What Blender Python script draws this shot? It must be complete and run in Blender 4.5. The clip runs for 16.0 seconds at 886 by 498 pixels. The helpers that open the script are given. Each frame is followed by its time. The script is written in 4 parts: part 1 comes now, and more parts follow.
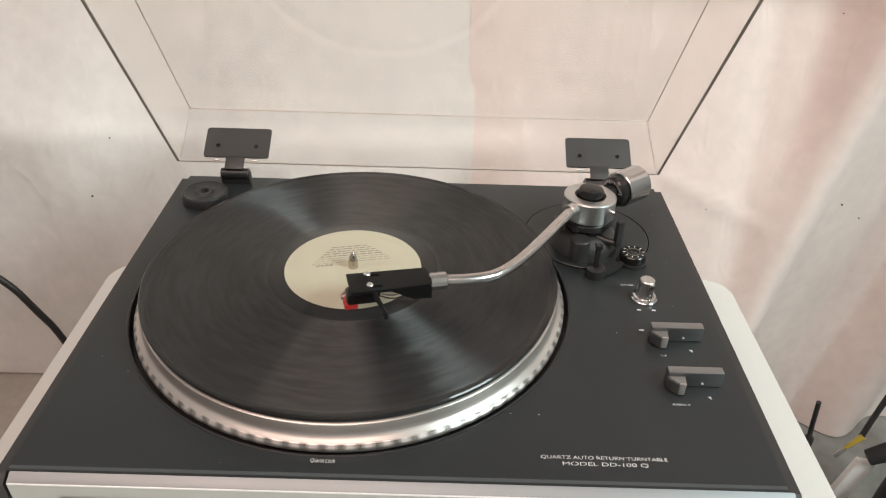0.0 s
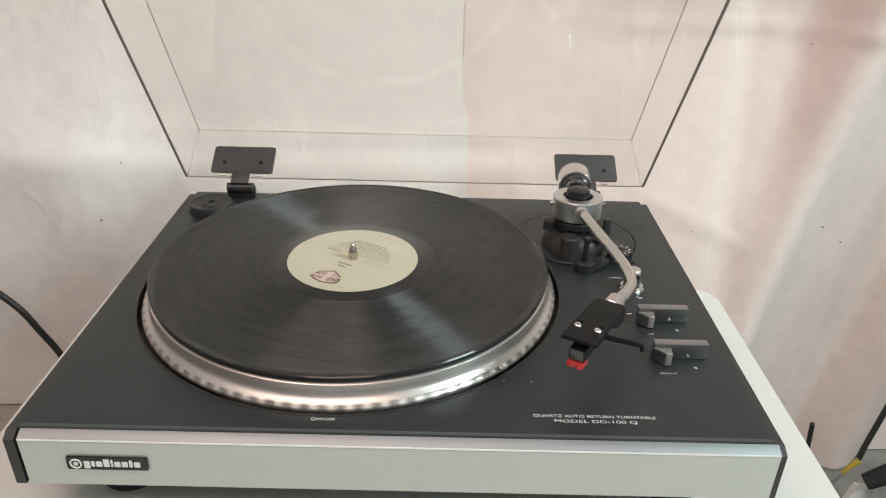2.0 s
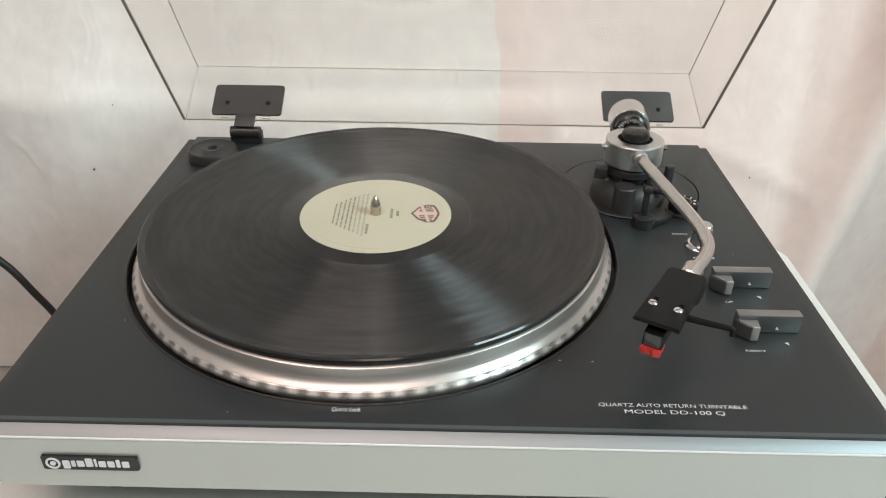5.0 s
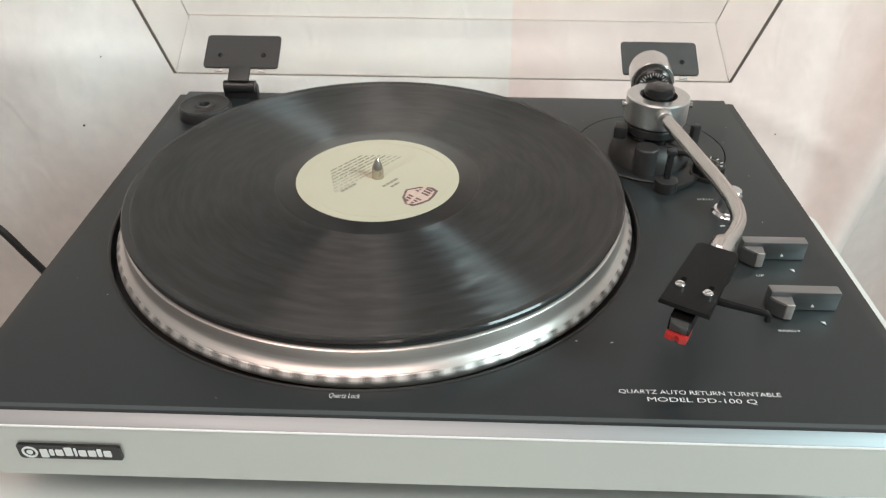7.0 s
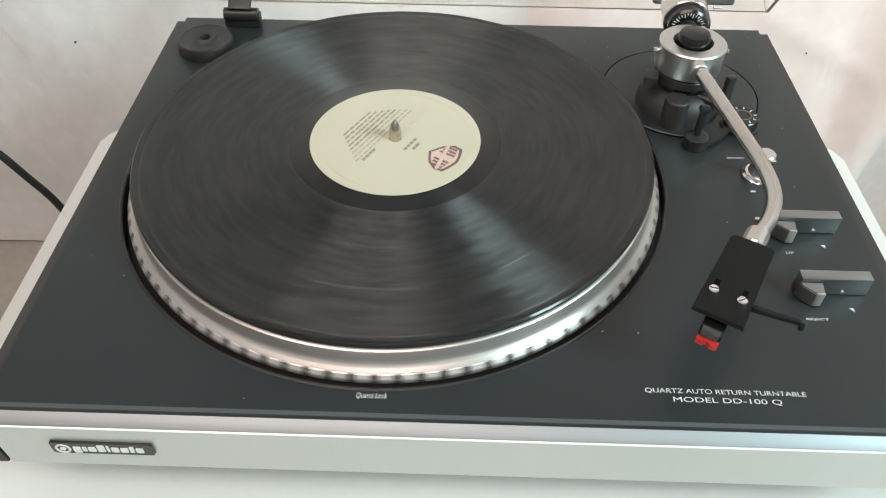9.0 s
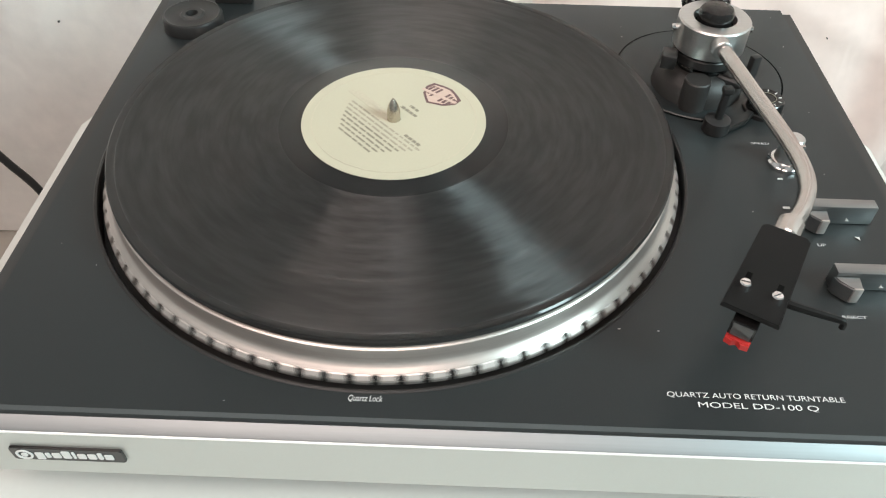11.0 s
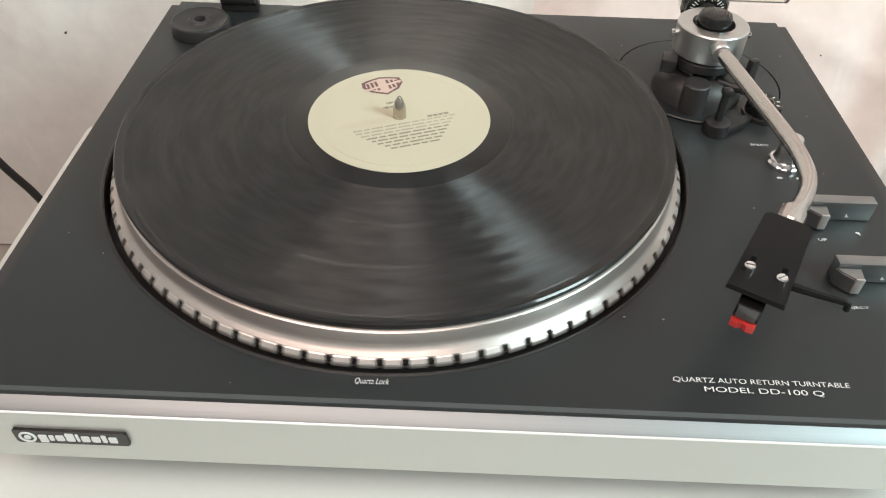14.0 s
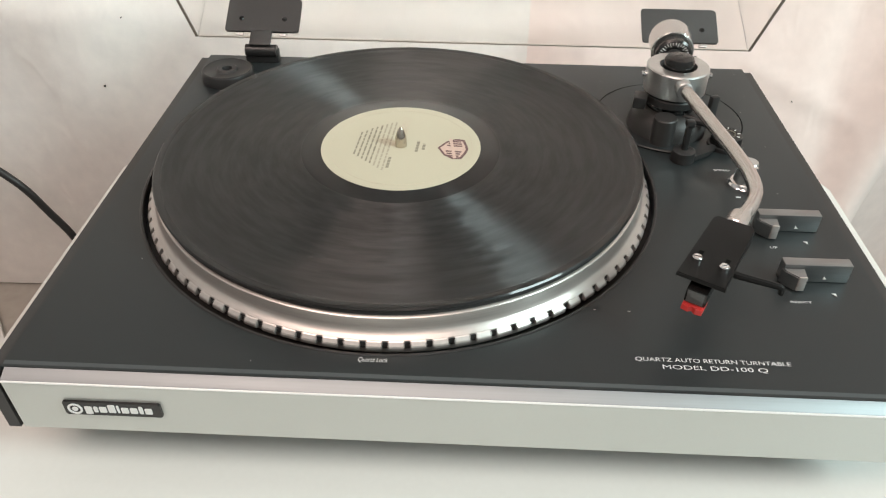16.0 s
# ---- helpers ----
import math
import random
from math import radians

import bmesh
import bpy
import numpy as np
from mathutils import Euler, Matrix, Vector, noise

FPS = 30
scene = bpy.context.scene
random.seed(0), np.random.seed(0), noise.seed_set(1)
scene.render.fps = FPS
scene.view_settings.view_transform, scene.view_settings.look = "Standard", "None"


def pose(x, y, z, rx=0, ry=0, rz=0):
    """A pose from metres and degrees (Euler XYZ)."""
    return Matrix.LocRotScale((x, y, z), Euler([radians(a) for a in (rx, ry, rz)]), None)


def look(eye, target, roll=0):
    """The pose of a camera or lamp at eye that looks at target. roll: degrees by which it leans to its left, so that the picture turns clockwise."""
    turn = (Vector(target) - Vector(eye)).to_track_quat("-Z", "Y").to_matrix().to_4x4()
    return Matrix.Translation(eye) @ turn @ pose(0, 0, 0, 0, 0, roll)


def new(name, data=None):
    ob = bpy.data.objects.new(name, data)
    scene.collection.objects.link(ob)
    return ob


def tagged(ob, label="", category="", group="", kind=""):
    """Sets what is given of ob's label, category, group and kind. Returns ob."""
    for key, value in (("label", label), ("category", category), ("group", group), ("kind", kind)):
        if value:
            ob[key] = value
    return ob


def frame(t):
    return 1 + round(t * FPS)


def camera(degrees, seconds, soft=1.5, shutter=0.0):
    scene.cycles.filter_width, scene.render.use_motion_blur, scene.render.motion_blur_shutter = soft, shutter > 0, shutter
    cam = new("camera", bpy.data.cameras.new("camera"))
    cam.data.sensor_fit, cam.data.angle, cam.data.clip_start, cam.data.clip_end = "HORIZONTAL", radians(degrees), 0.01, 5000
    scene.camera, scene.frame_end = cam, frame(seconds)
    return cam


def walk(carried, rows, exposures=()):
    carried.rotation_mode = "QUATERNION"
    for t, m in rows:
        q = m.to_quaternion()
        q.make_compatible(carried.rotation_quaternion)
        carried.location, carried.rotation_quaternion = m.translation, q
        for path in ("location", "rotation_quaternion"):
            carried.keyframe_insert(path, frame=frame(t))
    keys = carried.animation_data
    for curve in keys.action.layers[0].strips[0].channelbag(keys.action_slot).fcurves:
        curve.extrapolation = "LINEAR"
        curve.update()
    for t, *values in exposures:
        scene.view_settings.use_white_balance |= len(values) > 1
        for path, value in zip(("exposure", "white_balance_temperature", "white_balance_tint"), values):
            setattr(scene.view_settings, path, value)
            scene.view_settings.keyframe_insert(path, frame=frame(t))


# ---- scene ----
cam = camera(61.4, 16.0, soft=1.15, shutter=0.3)
PATH = [
    (0, (0.065, -0.452, 0.34), (0.069, 1.211, -0.77), 1.7),
    (0.5, (0.069, -0.475, 0.326), (0.047, 1.225, -0.726), 0.5),
    (1, (0.07, -0.491, 0.317), (0.057, 1.251, -0.666), 0.6),
    (1.5, (0.068, -0.5, 0.309), (0.057, 1.26, -0.642), 0.9),
    (2, (0.068, -0.511, 0.295), (0.074, 1.265, -0.625), 1.4),
    (2.5, (0.066, -0.51, 0.284), (0.09, 1.259, -0.649), 2.2),
    (3, (0.063, -0.501, 0.273), (0.07, 1.259, -0.677), 2.0),
    (3.5, (0.058, -0.484, 0.266), (0.063, 1.261, -0.712), 2.1),
    (4, (0.052, -0.465, 0.265), (0.051, 1.265, -0.739), 1.6),
    (6.5, (0.051, -0.412, 0.253), (0.013, 1.256, -0.849), 0.1),
    (7, (0.051, -0.402, 0.252), (0.009, 1.229, -0.906), 0.4),
    (7.5, (0.048, -0.381, 0.274), (0.02, 1.131, -1.036), 0.8),
    (8, (0.048, -0.369, 0.289), (0.034, 1.098, -1.07), 1.1),
    (8.5, (0.04, -0.36, 0.291), (0.018, 1.047, -1.13), 0.8),
    (9, (0.036, -0.352, 0.293), (0.008, 1.034, -1.149), 0.7),
    (11.5, (0.034, -0.325, 0.259), (0.01, 1.049, -1.194), 1.3),
    (12, (0.027, -0.319, 0.253), (0.011, 1.044, -1.211), 1.7),
    (12.5, (0.027, -0.321, 0.25), (0.021, 1.063, -1.194), 2.0),
    (13, (0.026, -0.325, 0.253), (0.029, 1.08, -1.17), 2.2),
    (13.5, (0.03, -0.337, 0.254), (0.019, 1.087, -1.15), 1.8),
    (14, (0.03, -0.349, 0.254), (0.015, 1.095, -1.129), 1.8),
    (14.5, (0.028, -0.361, 0.257), (0.001, 1.11, -1.098), 1.3),
    (15, (0.028, -0.373, 0.258), (-0.002, 1.111, -1.083), 1.5),
    (15.5, (0.033, -0.382, 0.262), (-0.014, 1.128, -1.049), 0.9),
    (16, (0.042, -0.408, 0.265), (-0.014, 1.151, -0.987), 0.7),
]
walk(cam, [(t, look(eye, target, roll)) for t, eye, target, roll in PATH], [(0.0, -0.24, 7450, 28), (2.5, -0.27, 7080, 24), (4.0, -0.24, 7000, 23), (7.0, -0.12, 6930, 22), (9.0, 0.05, 6770, 19), (12.5, 0.10, 7050, 23), (16.0, -0.05, 7200, 24)])

TABLE_Z = -0.074
DECK = dict(x0=-0.1745, x1=0.2640, y0=-0.1775, y1=0.1700)

# ---- light ----
world = bpy.data.worlds.new("world")
scene.world = world
world.use_nodes = True
world.node_tree.nodes["Background"].inputs[0].default_value = (0.76, 0.88, 0.95, 1)
world.node_tree.nodes["Background"].inputs[1].default_value = 0.25
scene.view_settings.exposure = 0.0


def area_lamp(name, eye, target, sx, sy, watts, colour):
    data = bpy.data.lights.new(name, "AREA")
    data.shape, data.size, data.size_y = "RECTANGLE", sx, sy
    data.energy, data.color = watts, colour
    ob = new(name, data)
    ob.matrix_basis = look(eye, target)
    return ob


bulb = bpy.data.lights.new("overhead_bulb", "POINT")
bulb.energy, bulb.color, bulb.shadow_soft_size = 3.0, (0.78, 0.94, 1.0), 0.012
new("overhead_bulb", bulb).location = (-0.03, -0.06, 1.62)
area_lamp("window_light", (1.52, -0.72, 1.12), (0.0, 0.0, 0.0), 0.66, 0.64, 38, (0.64, 0.95, 0.97))
# unseen warm panel, added as soft fill from the room
area_lamp("room_fill", (-0.38, -0.92, 2.05), (0.0, 0.25, 0.1), 2.0, 1.3, 42, (1.0, 0.875, 0.79))

# ---- materials ----


def material(name, colour, rough=0.5, metal=0.0, vary=0.12, grain=400.0, stain=14.0, bump=0.05, coat=0.0, spec=0.5, second=None):
    """A painted, cast or plastic surface: fine grain, larger stains, a little relief."""
    m = bpy.data.materials.new(name)
    m.use_nodes = True
    nt = m.node_tree
    p = nt.nodes["Principled BSDF"]
    co = nt.nodes.new("ShaderNodeTexCoord")
    fine = nt.nodes.new("ShaderNodeTexNoise")
    fine.inputs["Scale"].default_value, fine.inputs["Detail"].default_value = grain, 4
    big = nt.nodes.new("ShaderNodeTexNoise")
    big.inputs["Scale"].default_value, big.inputs["Detail"].default_value = stain, 6
    nt.links.new(co.outputs["Object"], fine.inputs["Vector"])
    nt.links.new(co.outputs["Object"], big.inputs["Vector"])
    add = nt.nodes.new("ShaderNodeMath")
    add.operation = "ADD"
    nt.links.new(fine.outputs["Fac"], add.inputs[0])
    nt.links.new(big.outputs["Fac"], add.inputs[1])
    ramp = nt.nodes.new("ShaderNodeMapRange")
    ramp.inputs["From Min"].default_value, ramp.inputs["From Max"].default_value = 0.6, 1.4
    nt.links.new(add.outputs[0], ramp.inputs["Value"])
    mix = nt.nodes.new("ShaderNodeMix")
    mix.data_type = "RGBA"
    a = [max(0.0, c * (1 - vary)) for c in colour]
    b = [min(1.0, c * (1 + vary)) for c in (second or colour)]
    mix.inputs["A"].default_value, mix.inputs["B"].default_value = (*a, 1), (*b, 1)
    nt.links.new(ramp.outputs["Result"], mix.inputs["Factor"])
    nt.links.new(mix.outputs["Result"], p.inputs["Base Color"])
    rr = nt.nodes.new("ShaderNodeMapRange")
    rr.inputs["To Min"].default_value, rr.inputs["To Max"].default_value = max(0.02, rough - 0.08), min(1.0, rough + 0.08)
    nt.links.new(big.outputs["Fac"], rr.inputs["Value"])
    nt.links.new(rr.outputs["Result"], p.inputs["Roughness"])
    p.inputs["Metallic"].default_value = metal
    p.inputs["Specular IOR Level"].default_value = spec
    p.inputs["Coat Weight"].default_value = coat
    if bump:
        bm = nt.nodes.new("ShaderNodeBump")
        bm.inputs["Strength"].default_value, bm.inputs["Distance"].default_value = bump, 0.0004
        nt.links.new(fine.outputs["Fac"], bm.inputs["Height"])
        nt.links.new(bm.outputs["Normal"], p.inputs["Normal"])
    return m


def brushed(name, colour, rough, stretch, aniso=0.0, metal=1.0):
    """Turned or brushed metal: streaks along one axis."""
    m = bpy.data.materials.new(name)
    m.use_nodes = True
    nt = m.node_tree
    p = nt.nodes["Principled BSDF"]
    co, mp, no = nt.nodes.new("ShaderNodeTexCoord"), nt.nodes.new("ShaderNodeMapping"), nt.nodes.new("ShaderNodeTexNoise")
    mp.inputs["Scale"].default_value = stretch
    no.inputs["Scale"].default_value, no.inputs["Detail"].default_value = 1.0, 5
    nt.links.new(co.outputs["Object"], mp.inputs["Vector"])
    nt.links.new(mp.outputs["Vector"], no.inputs["Vector"])
    mix = nt.nodes.new("ShaderNodeMix")
    mix.data_type = "RGBA"
    mix.inputs["A"].default_value = (*[c * 0.86 for c in colour], 1)
    mix.inputs["B"].default_value = (*[min(1, c * 1.1) for c in colour], 1)
    nt.links.new(no.outputs["Fac"], mix.inputs["Factor"])
    nt.links.new(mix.outputs["Result"], p.inputs["Base Color"])
    rr = nt.nodes.new("ShaderNodeMapRange")
    rr.inputs["To Min"].default_value, rr.inputs["To Max"].default_value = rough * 0.75, rough * 1.25
    nt.links.new(no.outputs["Fac"], rr.inputs["Value"])
    nt.links.new(rr.outputs["Result"], p.inputs["Roughness"])
    p.inputs["Metallic"].default_value = metal
    if aniso:
        tg = nt.nodes.new("ShaderNodeTangent")
        tg.direction_type, tg.axis = "RADIAL", "Z"
        p.inputs["Anisotropic"].default_value = aniso
        p.inputs["Anisotropic Rotation"].default_value = 0.25
        nt.links.new(tg.outputs["Tangent"], p.inputs["Tangent"])
    return m


def glass(name, colour, rough=0.02):
    m = bpy.data.materials.new(name)
    m.use_nodes = True
    p = m.node_tree.nodes["Principled BSDF"]
    p.inputs["Base Color"].default_value = (*colour, 1)
    p.inputs["Transmission Weight"].default_value = 1.0
    p.inputs["IOR"].default_value = 1.42
    nt = m.node_tree
    no, rr = nt.nodes.new("ShaderNodeTexNoise"), nt.nodes.new("ShaderNodeMapRange")
    co = nt.nodes.new("ShaderNodeTexCoord")
    nt.links.new(co.outputs["Object"], no.inputs["Vector"])
    no.inputs["Scale"].default_value, no.inputs["Detail"].default_value = 30, 8
    rr.inputs["To Min"].default_value, rr.inputs["To Max"].default_value = 0.0, rough * 2
    nt.links.new(no.outputs["Fac"], rr.inputs["Value"])
    nt.links.new(rr.outputs["Result"], p.inputs["Roughness"])
    return m


def groove_material():
    """Black vinyl: concentric grooves, bands of louder and quieter tracks, smooth gaps between them."""
    m = bpy.data.materials.new("black_vinyl")
    m.use_nodes = True
    nt = m.node_tree
    p = nt.nodes["Principled BSDF"]
    co, sep = nt.nodes.new("ShaderNodeTexCoord"), nt.nodes.new("ShaderNodeSeparateXYZ")
    nt.links.new(co.outputs["Object"], sep.inputs[0])
    cx = nt.nodes.new("ShaderNodeCombineXYZ")
    nt.links.new(sep.outputs["X"], cx.inputs["X"])
    nt.links.new(sep.outputs["Y"], cx.inputs["Y"])
    ln = nt.nodes.new("ShaderNodeVectorMath")
    ln.operation = "LENGTH"
    nt.links.new(cx.outputs[0], ln.inputs[0])
    rad = nt.nodes.new("ShaderNodeCombineXYZ")
    nt.links.new(ln.outputs["Value"], rad.inputs["X"])
    band = nt.nodes.new("ShaderNodeTexNoise")
    band.inputs["Scale"].default_value, band.inputs["Detail"].default_value = 85, 2
    nt.links.new(rad.outputs[0], band.inputs["Vector"])
    gaps = nt.nodes.new("ShaderNodeValToRGB")
    gaps.color_ramp.interpolation = "CONSTANT"
    el = gaps.color_ramp.elements
    el[0].position, el[0].color = 0.0, (0.12, 0.12, 0.12, 1)
    el[1].position, el[1].color = 0.062 / 0.16, (1, 1, 1, 1)
    e = el.new(0.1462 / 0.16)
    e.color = (0.1, 0.1, 0.1, 1)
    sc = nt.nodes.new("ShaderNodeMath")
    sc.operation = "DIVIDE"
    sc.inputs[1].default_value = 0.16
    nt.links.new(ln.outputs["Value"], sc.inputs[0])
    nt.links.new(sc.outputs[0], gaps.inputs["Fac"])
    # the smooth lands between the tracks
    lands = nt.nodes.new("ShaderNodeValToRGB")
    lands.color_ramp.interpolation = "CONSTANT"
    ll = lands.color_ramp.elements
    ll[0].position, ll[0].color = 0.0, (0, 0, 0, 1)
    ll[1].position, ll[1].color = 0.0625 / 0.16, (1, 1, 1, 1)
    for q, c in ((0.0633, 0), (0.0745, 0.9), (0.0755, 0), (0.0885, 1), (0.0896, 0), (0.101, 0.5), (0.1018, 0), (0.1165, 1), (0.1176, 0), (0.1305, 0.5), (0.1312, 0), (0.1452, 1), (0.1464, 0)):
        ll.new(q / 0.16).color = (c, c, c, 1)
    nt.links.new(sc.outputs[0], lands.inputs["Fac"])
    dust = nt.nodes.new("ShaderNodeTexNoise")
    dust.inputs["Scale"].default_value, dust.inputs["Detail"].default_value = 18, 8
    nt.links.new(co.outputs["Object"], dust.inputs["Vector"])
    base = nt.nodes.new("ShaderNodeMix")
    base.data_type = "RGBA"
    base.inputs["A"].default_value, base.inputs["B"].default_value = (0.0036, 0.0048, 0.0050, 1), (0.0080, 0.0090, 0.0092, 1)
    nt.links.new(dust.outputs["Fac"], base.inputs["Factor"])
    nt.links.new(base.outputs["Result"], p.inputs["Base Color"])
    ro = nt.nodes.new("ShaderNodeMapRange")
    ro.inputs["To Min"].default_value, ro.inputs["To Max"].default_value = 0.40, 0.44
    nt.links.new(band.outputs["Fac"], ro.inputs["Value"])
    p.inputs["Roughness"].default_value = 0.42
    shine = nt.nodes.new("ShaderNodeMapRange")
    shine.inputs["From Min"].default_value, shine.inputs["From Max"].default_value = 0.1, 1.0
    shine.inputs["To Min"].default_value, shine.inputs["To Max"].default_value = 0.65, 0.10
    nt.links.new(gaps.outputs["Color"], shine.inputs["Value"])
    nt.links.new(shine.outputs["Result"], p.inputs["Coat Weight"])
    p.inputs["Specular IOR Level"].default_value = 0.16
    p.inputs["Coat Roughness"].default_value = 0.07
    # the grooves: sharp along the track, wide across it
    gl = nt.nodes.new("ShaderNodeBsdfAnisotropic")
    gl.inputs["Color"].default_value = (1, 1, 1, 1)
    gl.inputs["Anisotropy"].default_value = 0.74
    nt.links.new(ro.outputs["Result"], gl.inputs["Roughness"])
    tg = nt.nodes.new("ShaderNodeTangent")
    tg.direction_type, tg.axis = "RADIAL", "Z"
    nt.links.new(tg.outputs["Tangent"], gl.inputs["Tangent"])
    pressing = nt.nodes.new("ShaderNodeTexNoise")
    pressing.inputs["Scale"].default_value, pressing.inputs["Detail"].default_value = 1.0, 4
    # long along the track, short across it
    way = nt.nodes.new("ShaderNodeVectorMath")
    way.operation = "NORMALIZE"
    nt.links.new(cx.outputs[0], way.inputs[0])
    wide, tall = nt.nodes.new("ShaderNodeVectorMath"), nt.nodes.new("ShaderNodeMath")
    wide.operation, wide.inputs["Scale"].default_value = "SCALE", 4.5
    tall.operation, tall.inputs[1].default_value = "MULTIPLY", 230.0
    nt.links.new(way.outputs[0], wide.inputs[0])
    nt.links.new(ln.outputs["Value"], tall.inputs[0])
    ws, wc = nt.nodes.new("ShaderNodeSeparateXYZ"), nt.nodes.new("ShaderNodeCombineXYZ")
    nt.links.new(wide.outputs[0], ws.inputs[0])
    nt.links.new(ws.outputs["X"], wc.inputs["X"])
    nt.links.new(ws.outputs["Y"], wc.inputs["Y"])
    nt.links.new(tall.outputs[0], wc.inputs["Z"])
    nt.links.new(wc.outputs[0], pressing.inputs["Vector"])
    fac = nt.nodes.new("ShaderNodeMapRange")
    fac.inputs["From Min"].default_value, fac.inputs["From Max"].default_value = 0.36, 0.70
    fac.inputs["To Min"].default_value, fac.inputs["To Max"].default_value = -0.008, 0.008
    nt.links.new(pressing.outputs["Fac"], fac.inputs["Value"])
    nt.links.new(fac.outputs["Result"], gl.inputs["Rotation"])
    grooved = nt.nodes.new("ShaderNodeMath")
    grooved.operation = "MULTIPLY"
    loud = nt.nodes.new("ShaderNodeMapRange")
    loud.inputs["From Min"].default_value, loud.inputs["From Max"].default_value = 0.35, 0.65
    loud.inputs["To Min"].default_value, loud.inputs["To Max"].default_value = 0.038, 0.062
    nt.links.new(pressing.outputs["Fac"], loud.inputs["Value"])
    nt.links.new(loud.outputs["Result"], grooved.inputs[0])
    nt.links.new(gaps.outputs["Color"], grooved.inputs[1])
    mx = nt.nodes.new("ShaderNodeMixShader")
    nt.links.new(grooved.outputs[0], mx.inputs["Fac"])
    nt.links.new(p.outputs[0], mx.inputs[1])
    nt.links.new(gl.outputs[0], mx.inputs[2])
    # the lands catch a small lamp sharply
    sharp = nt.nodes.new("ShaderNodeBsdfAnisotropic")
    sharp.inputs["Roughness"].default_value, sharp.inputs["Anisotropy"].default_value = 0.22, 0.93
    nt.links.new(tg.outputs["Tangent"], sharp.inputs["Tangent"])
    glint = nt.nodes.new("ShaderNodeMath")
    glint.operation, glint.inputs[1].default_value = "MULTIPLY", 0.045
    nt.links.new(lands.outputs["Color"], glint.inputs[0])
    both = nt.nodes.new("ShaderNodeMixShader")
    nt.links.new(glint.outputs[0], both.inputs["Fac"])
    nt.links.new(mx.outputs[0], both.inputs[1])
    nt.links.new(sharp.outputs[0], both.inputs[2])
    out = next(n for n in nt.nodes if n.type == "OUTPUT_MATERIAL")
    nt.links.new(both.outputs[0], out.inputs["Surface"])
    return m


def cloth_material(name, colour, second):
    """Thin creased sheeting: soft blotches, fine creases, a little light through it."""
    m = material(name, colour, rough=0.6, vary=0.05, grain=60, stain=5, bump=0.0, second=second, spec=0.35)
    nt = m.node_tree
    p = nt.nodes["Principled BSDF"]
    co = nt.nodes.new("ShaderNodeTexCoord")
    mp = nt.nodes.new("ShaderNodeMapping")
    mp.inputs["Scale"].default_value = (15, 15, 8)
    cr = nt.nodes.new("ShaderNodeTexNoise")
    cr.inputs["Scale"].default_value, cr.inputs["Detail"].default_value, cr.inputs["Distortion"].default_value = 2.2, 9, 1.6
    cr.noise_type = "RIDGED_MULTIFRACTAL"
    nt.links.new(co.outputs["Object"], mp.inputs["Vector"])
    nt.links.new(mp.outputs["Vector"], cr.inputs["Vector"])
    bm = nt.nodes.new("ShaderNodeBump")
    bm.inputs["Strength"].default_value, bm.inputs["Distance"].default_value = 0.14, 0.005
    nt.links.new(cr.outputs["Fac"], bm.inputs["Height"])
    nt.links.new(bm.outputs["Normal"], p.inputs["Normal"])
    return m


M_DECK = material("dark_grey_deck_vinyl", (0.0165, 0.0215, 0.0226), rough=0.40, vary=0.15, grain=1500, stain=9, bump=0.10)
M_SIDE = material("black_side_vinyl", (0.035, 0.034, 0.033), rough=0.55, grain=900)
M_SILVER = material("satin_silver_paint", (0.57, 0.59, 0.565), rough=0.36, metal=0.65, vary=0.03, grain=1800, stain=6, bump=0.02)
M_ALU = brushed("turned_aluminium", (0.69, 0.645, 0.61), 0.36, (20, 20, 1500), aniso=0.35, metal=0.85)
M_LEVER = brushed("grey_satin_metal", (0.34, 0.35, 0.35), 0.36, (60, 900, 900))
M_TOOTH = brushed("cast_aluminium_rim", (0.70, 0.66, 0.63), 0.38, (300, 300, 300), metal=0.8)
M_DECK_EDGE = material("grey_deck_edge", (0.060, 0.070, 0.072), rough=0.45, vary=0.1, grain=900)
M_TRIM = brushed("brushed_trim", (0.285, 0.315, 0.325), 0.48, (12, 1200, 1200))
# near-white, so that the ridge's highlight is in its colour
M_RIDGE = material("ridge_highlight", (0.88, 0.89, 0.88), rough=0.3, metal=0.3, vary=0.02, bump=0.0)
M_WEIGHT = brushed("turned_steel", (0.62, 0.61, 0.60), 0.20, (900, 60, 900))
M_SATIN = brushed("satin_aluminium", (0.66, 0.66, 0.65), 0.32, (60, 900, 900))
M_SPINDLE = material("worn_nickel", (0.58, 0.52, 0.45), rough=0.2, metal=1.0, vary=0.08, bump=0.0)
M_TUBE = material("worn_satin_chrome", (0.60, 0.575, 0.555), rough=0.24, metal=1.0, vary=0.06, bump=0.0)
M_CHROME = material("polished_chrome", (0.78, 0.78, 0.78), rough=0.10, metal=1.0, vary=0.04, bump=0.0)
M_BLACK = material("black_plastic", (0.018, 0.018, 0.018), rough=0.38, vary=0.2)
M_BLACK_GLOSS = material("glossy_black_plastic", (0.010, 0.010, 0.010), rough=0.18, vary=0.2, bump=0.0)
M_BLACK_METAL = material("black_painted_metal", (0.028, 0.027, 0.026), rough=0.5, vary=0.12, grain=700)
M_HEADSHELL = material("black_anodised_metal", (0.0055, 0.0057, 0.0057), rough=0.5, vary=0.15, grain=900, spec=0.22)
# near-black that stands in for the shade inside slots and the engraved groove
M_RECESS_SHADE = material("recess_shade_black", (0.002, 0.002, 0.002), rough=0.9, spec=0.1, bump=0.0)
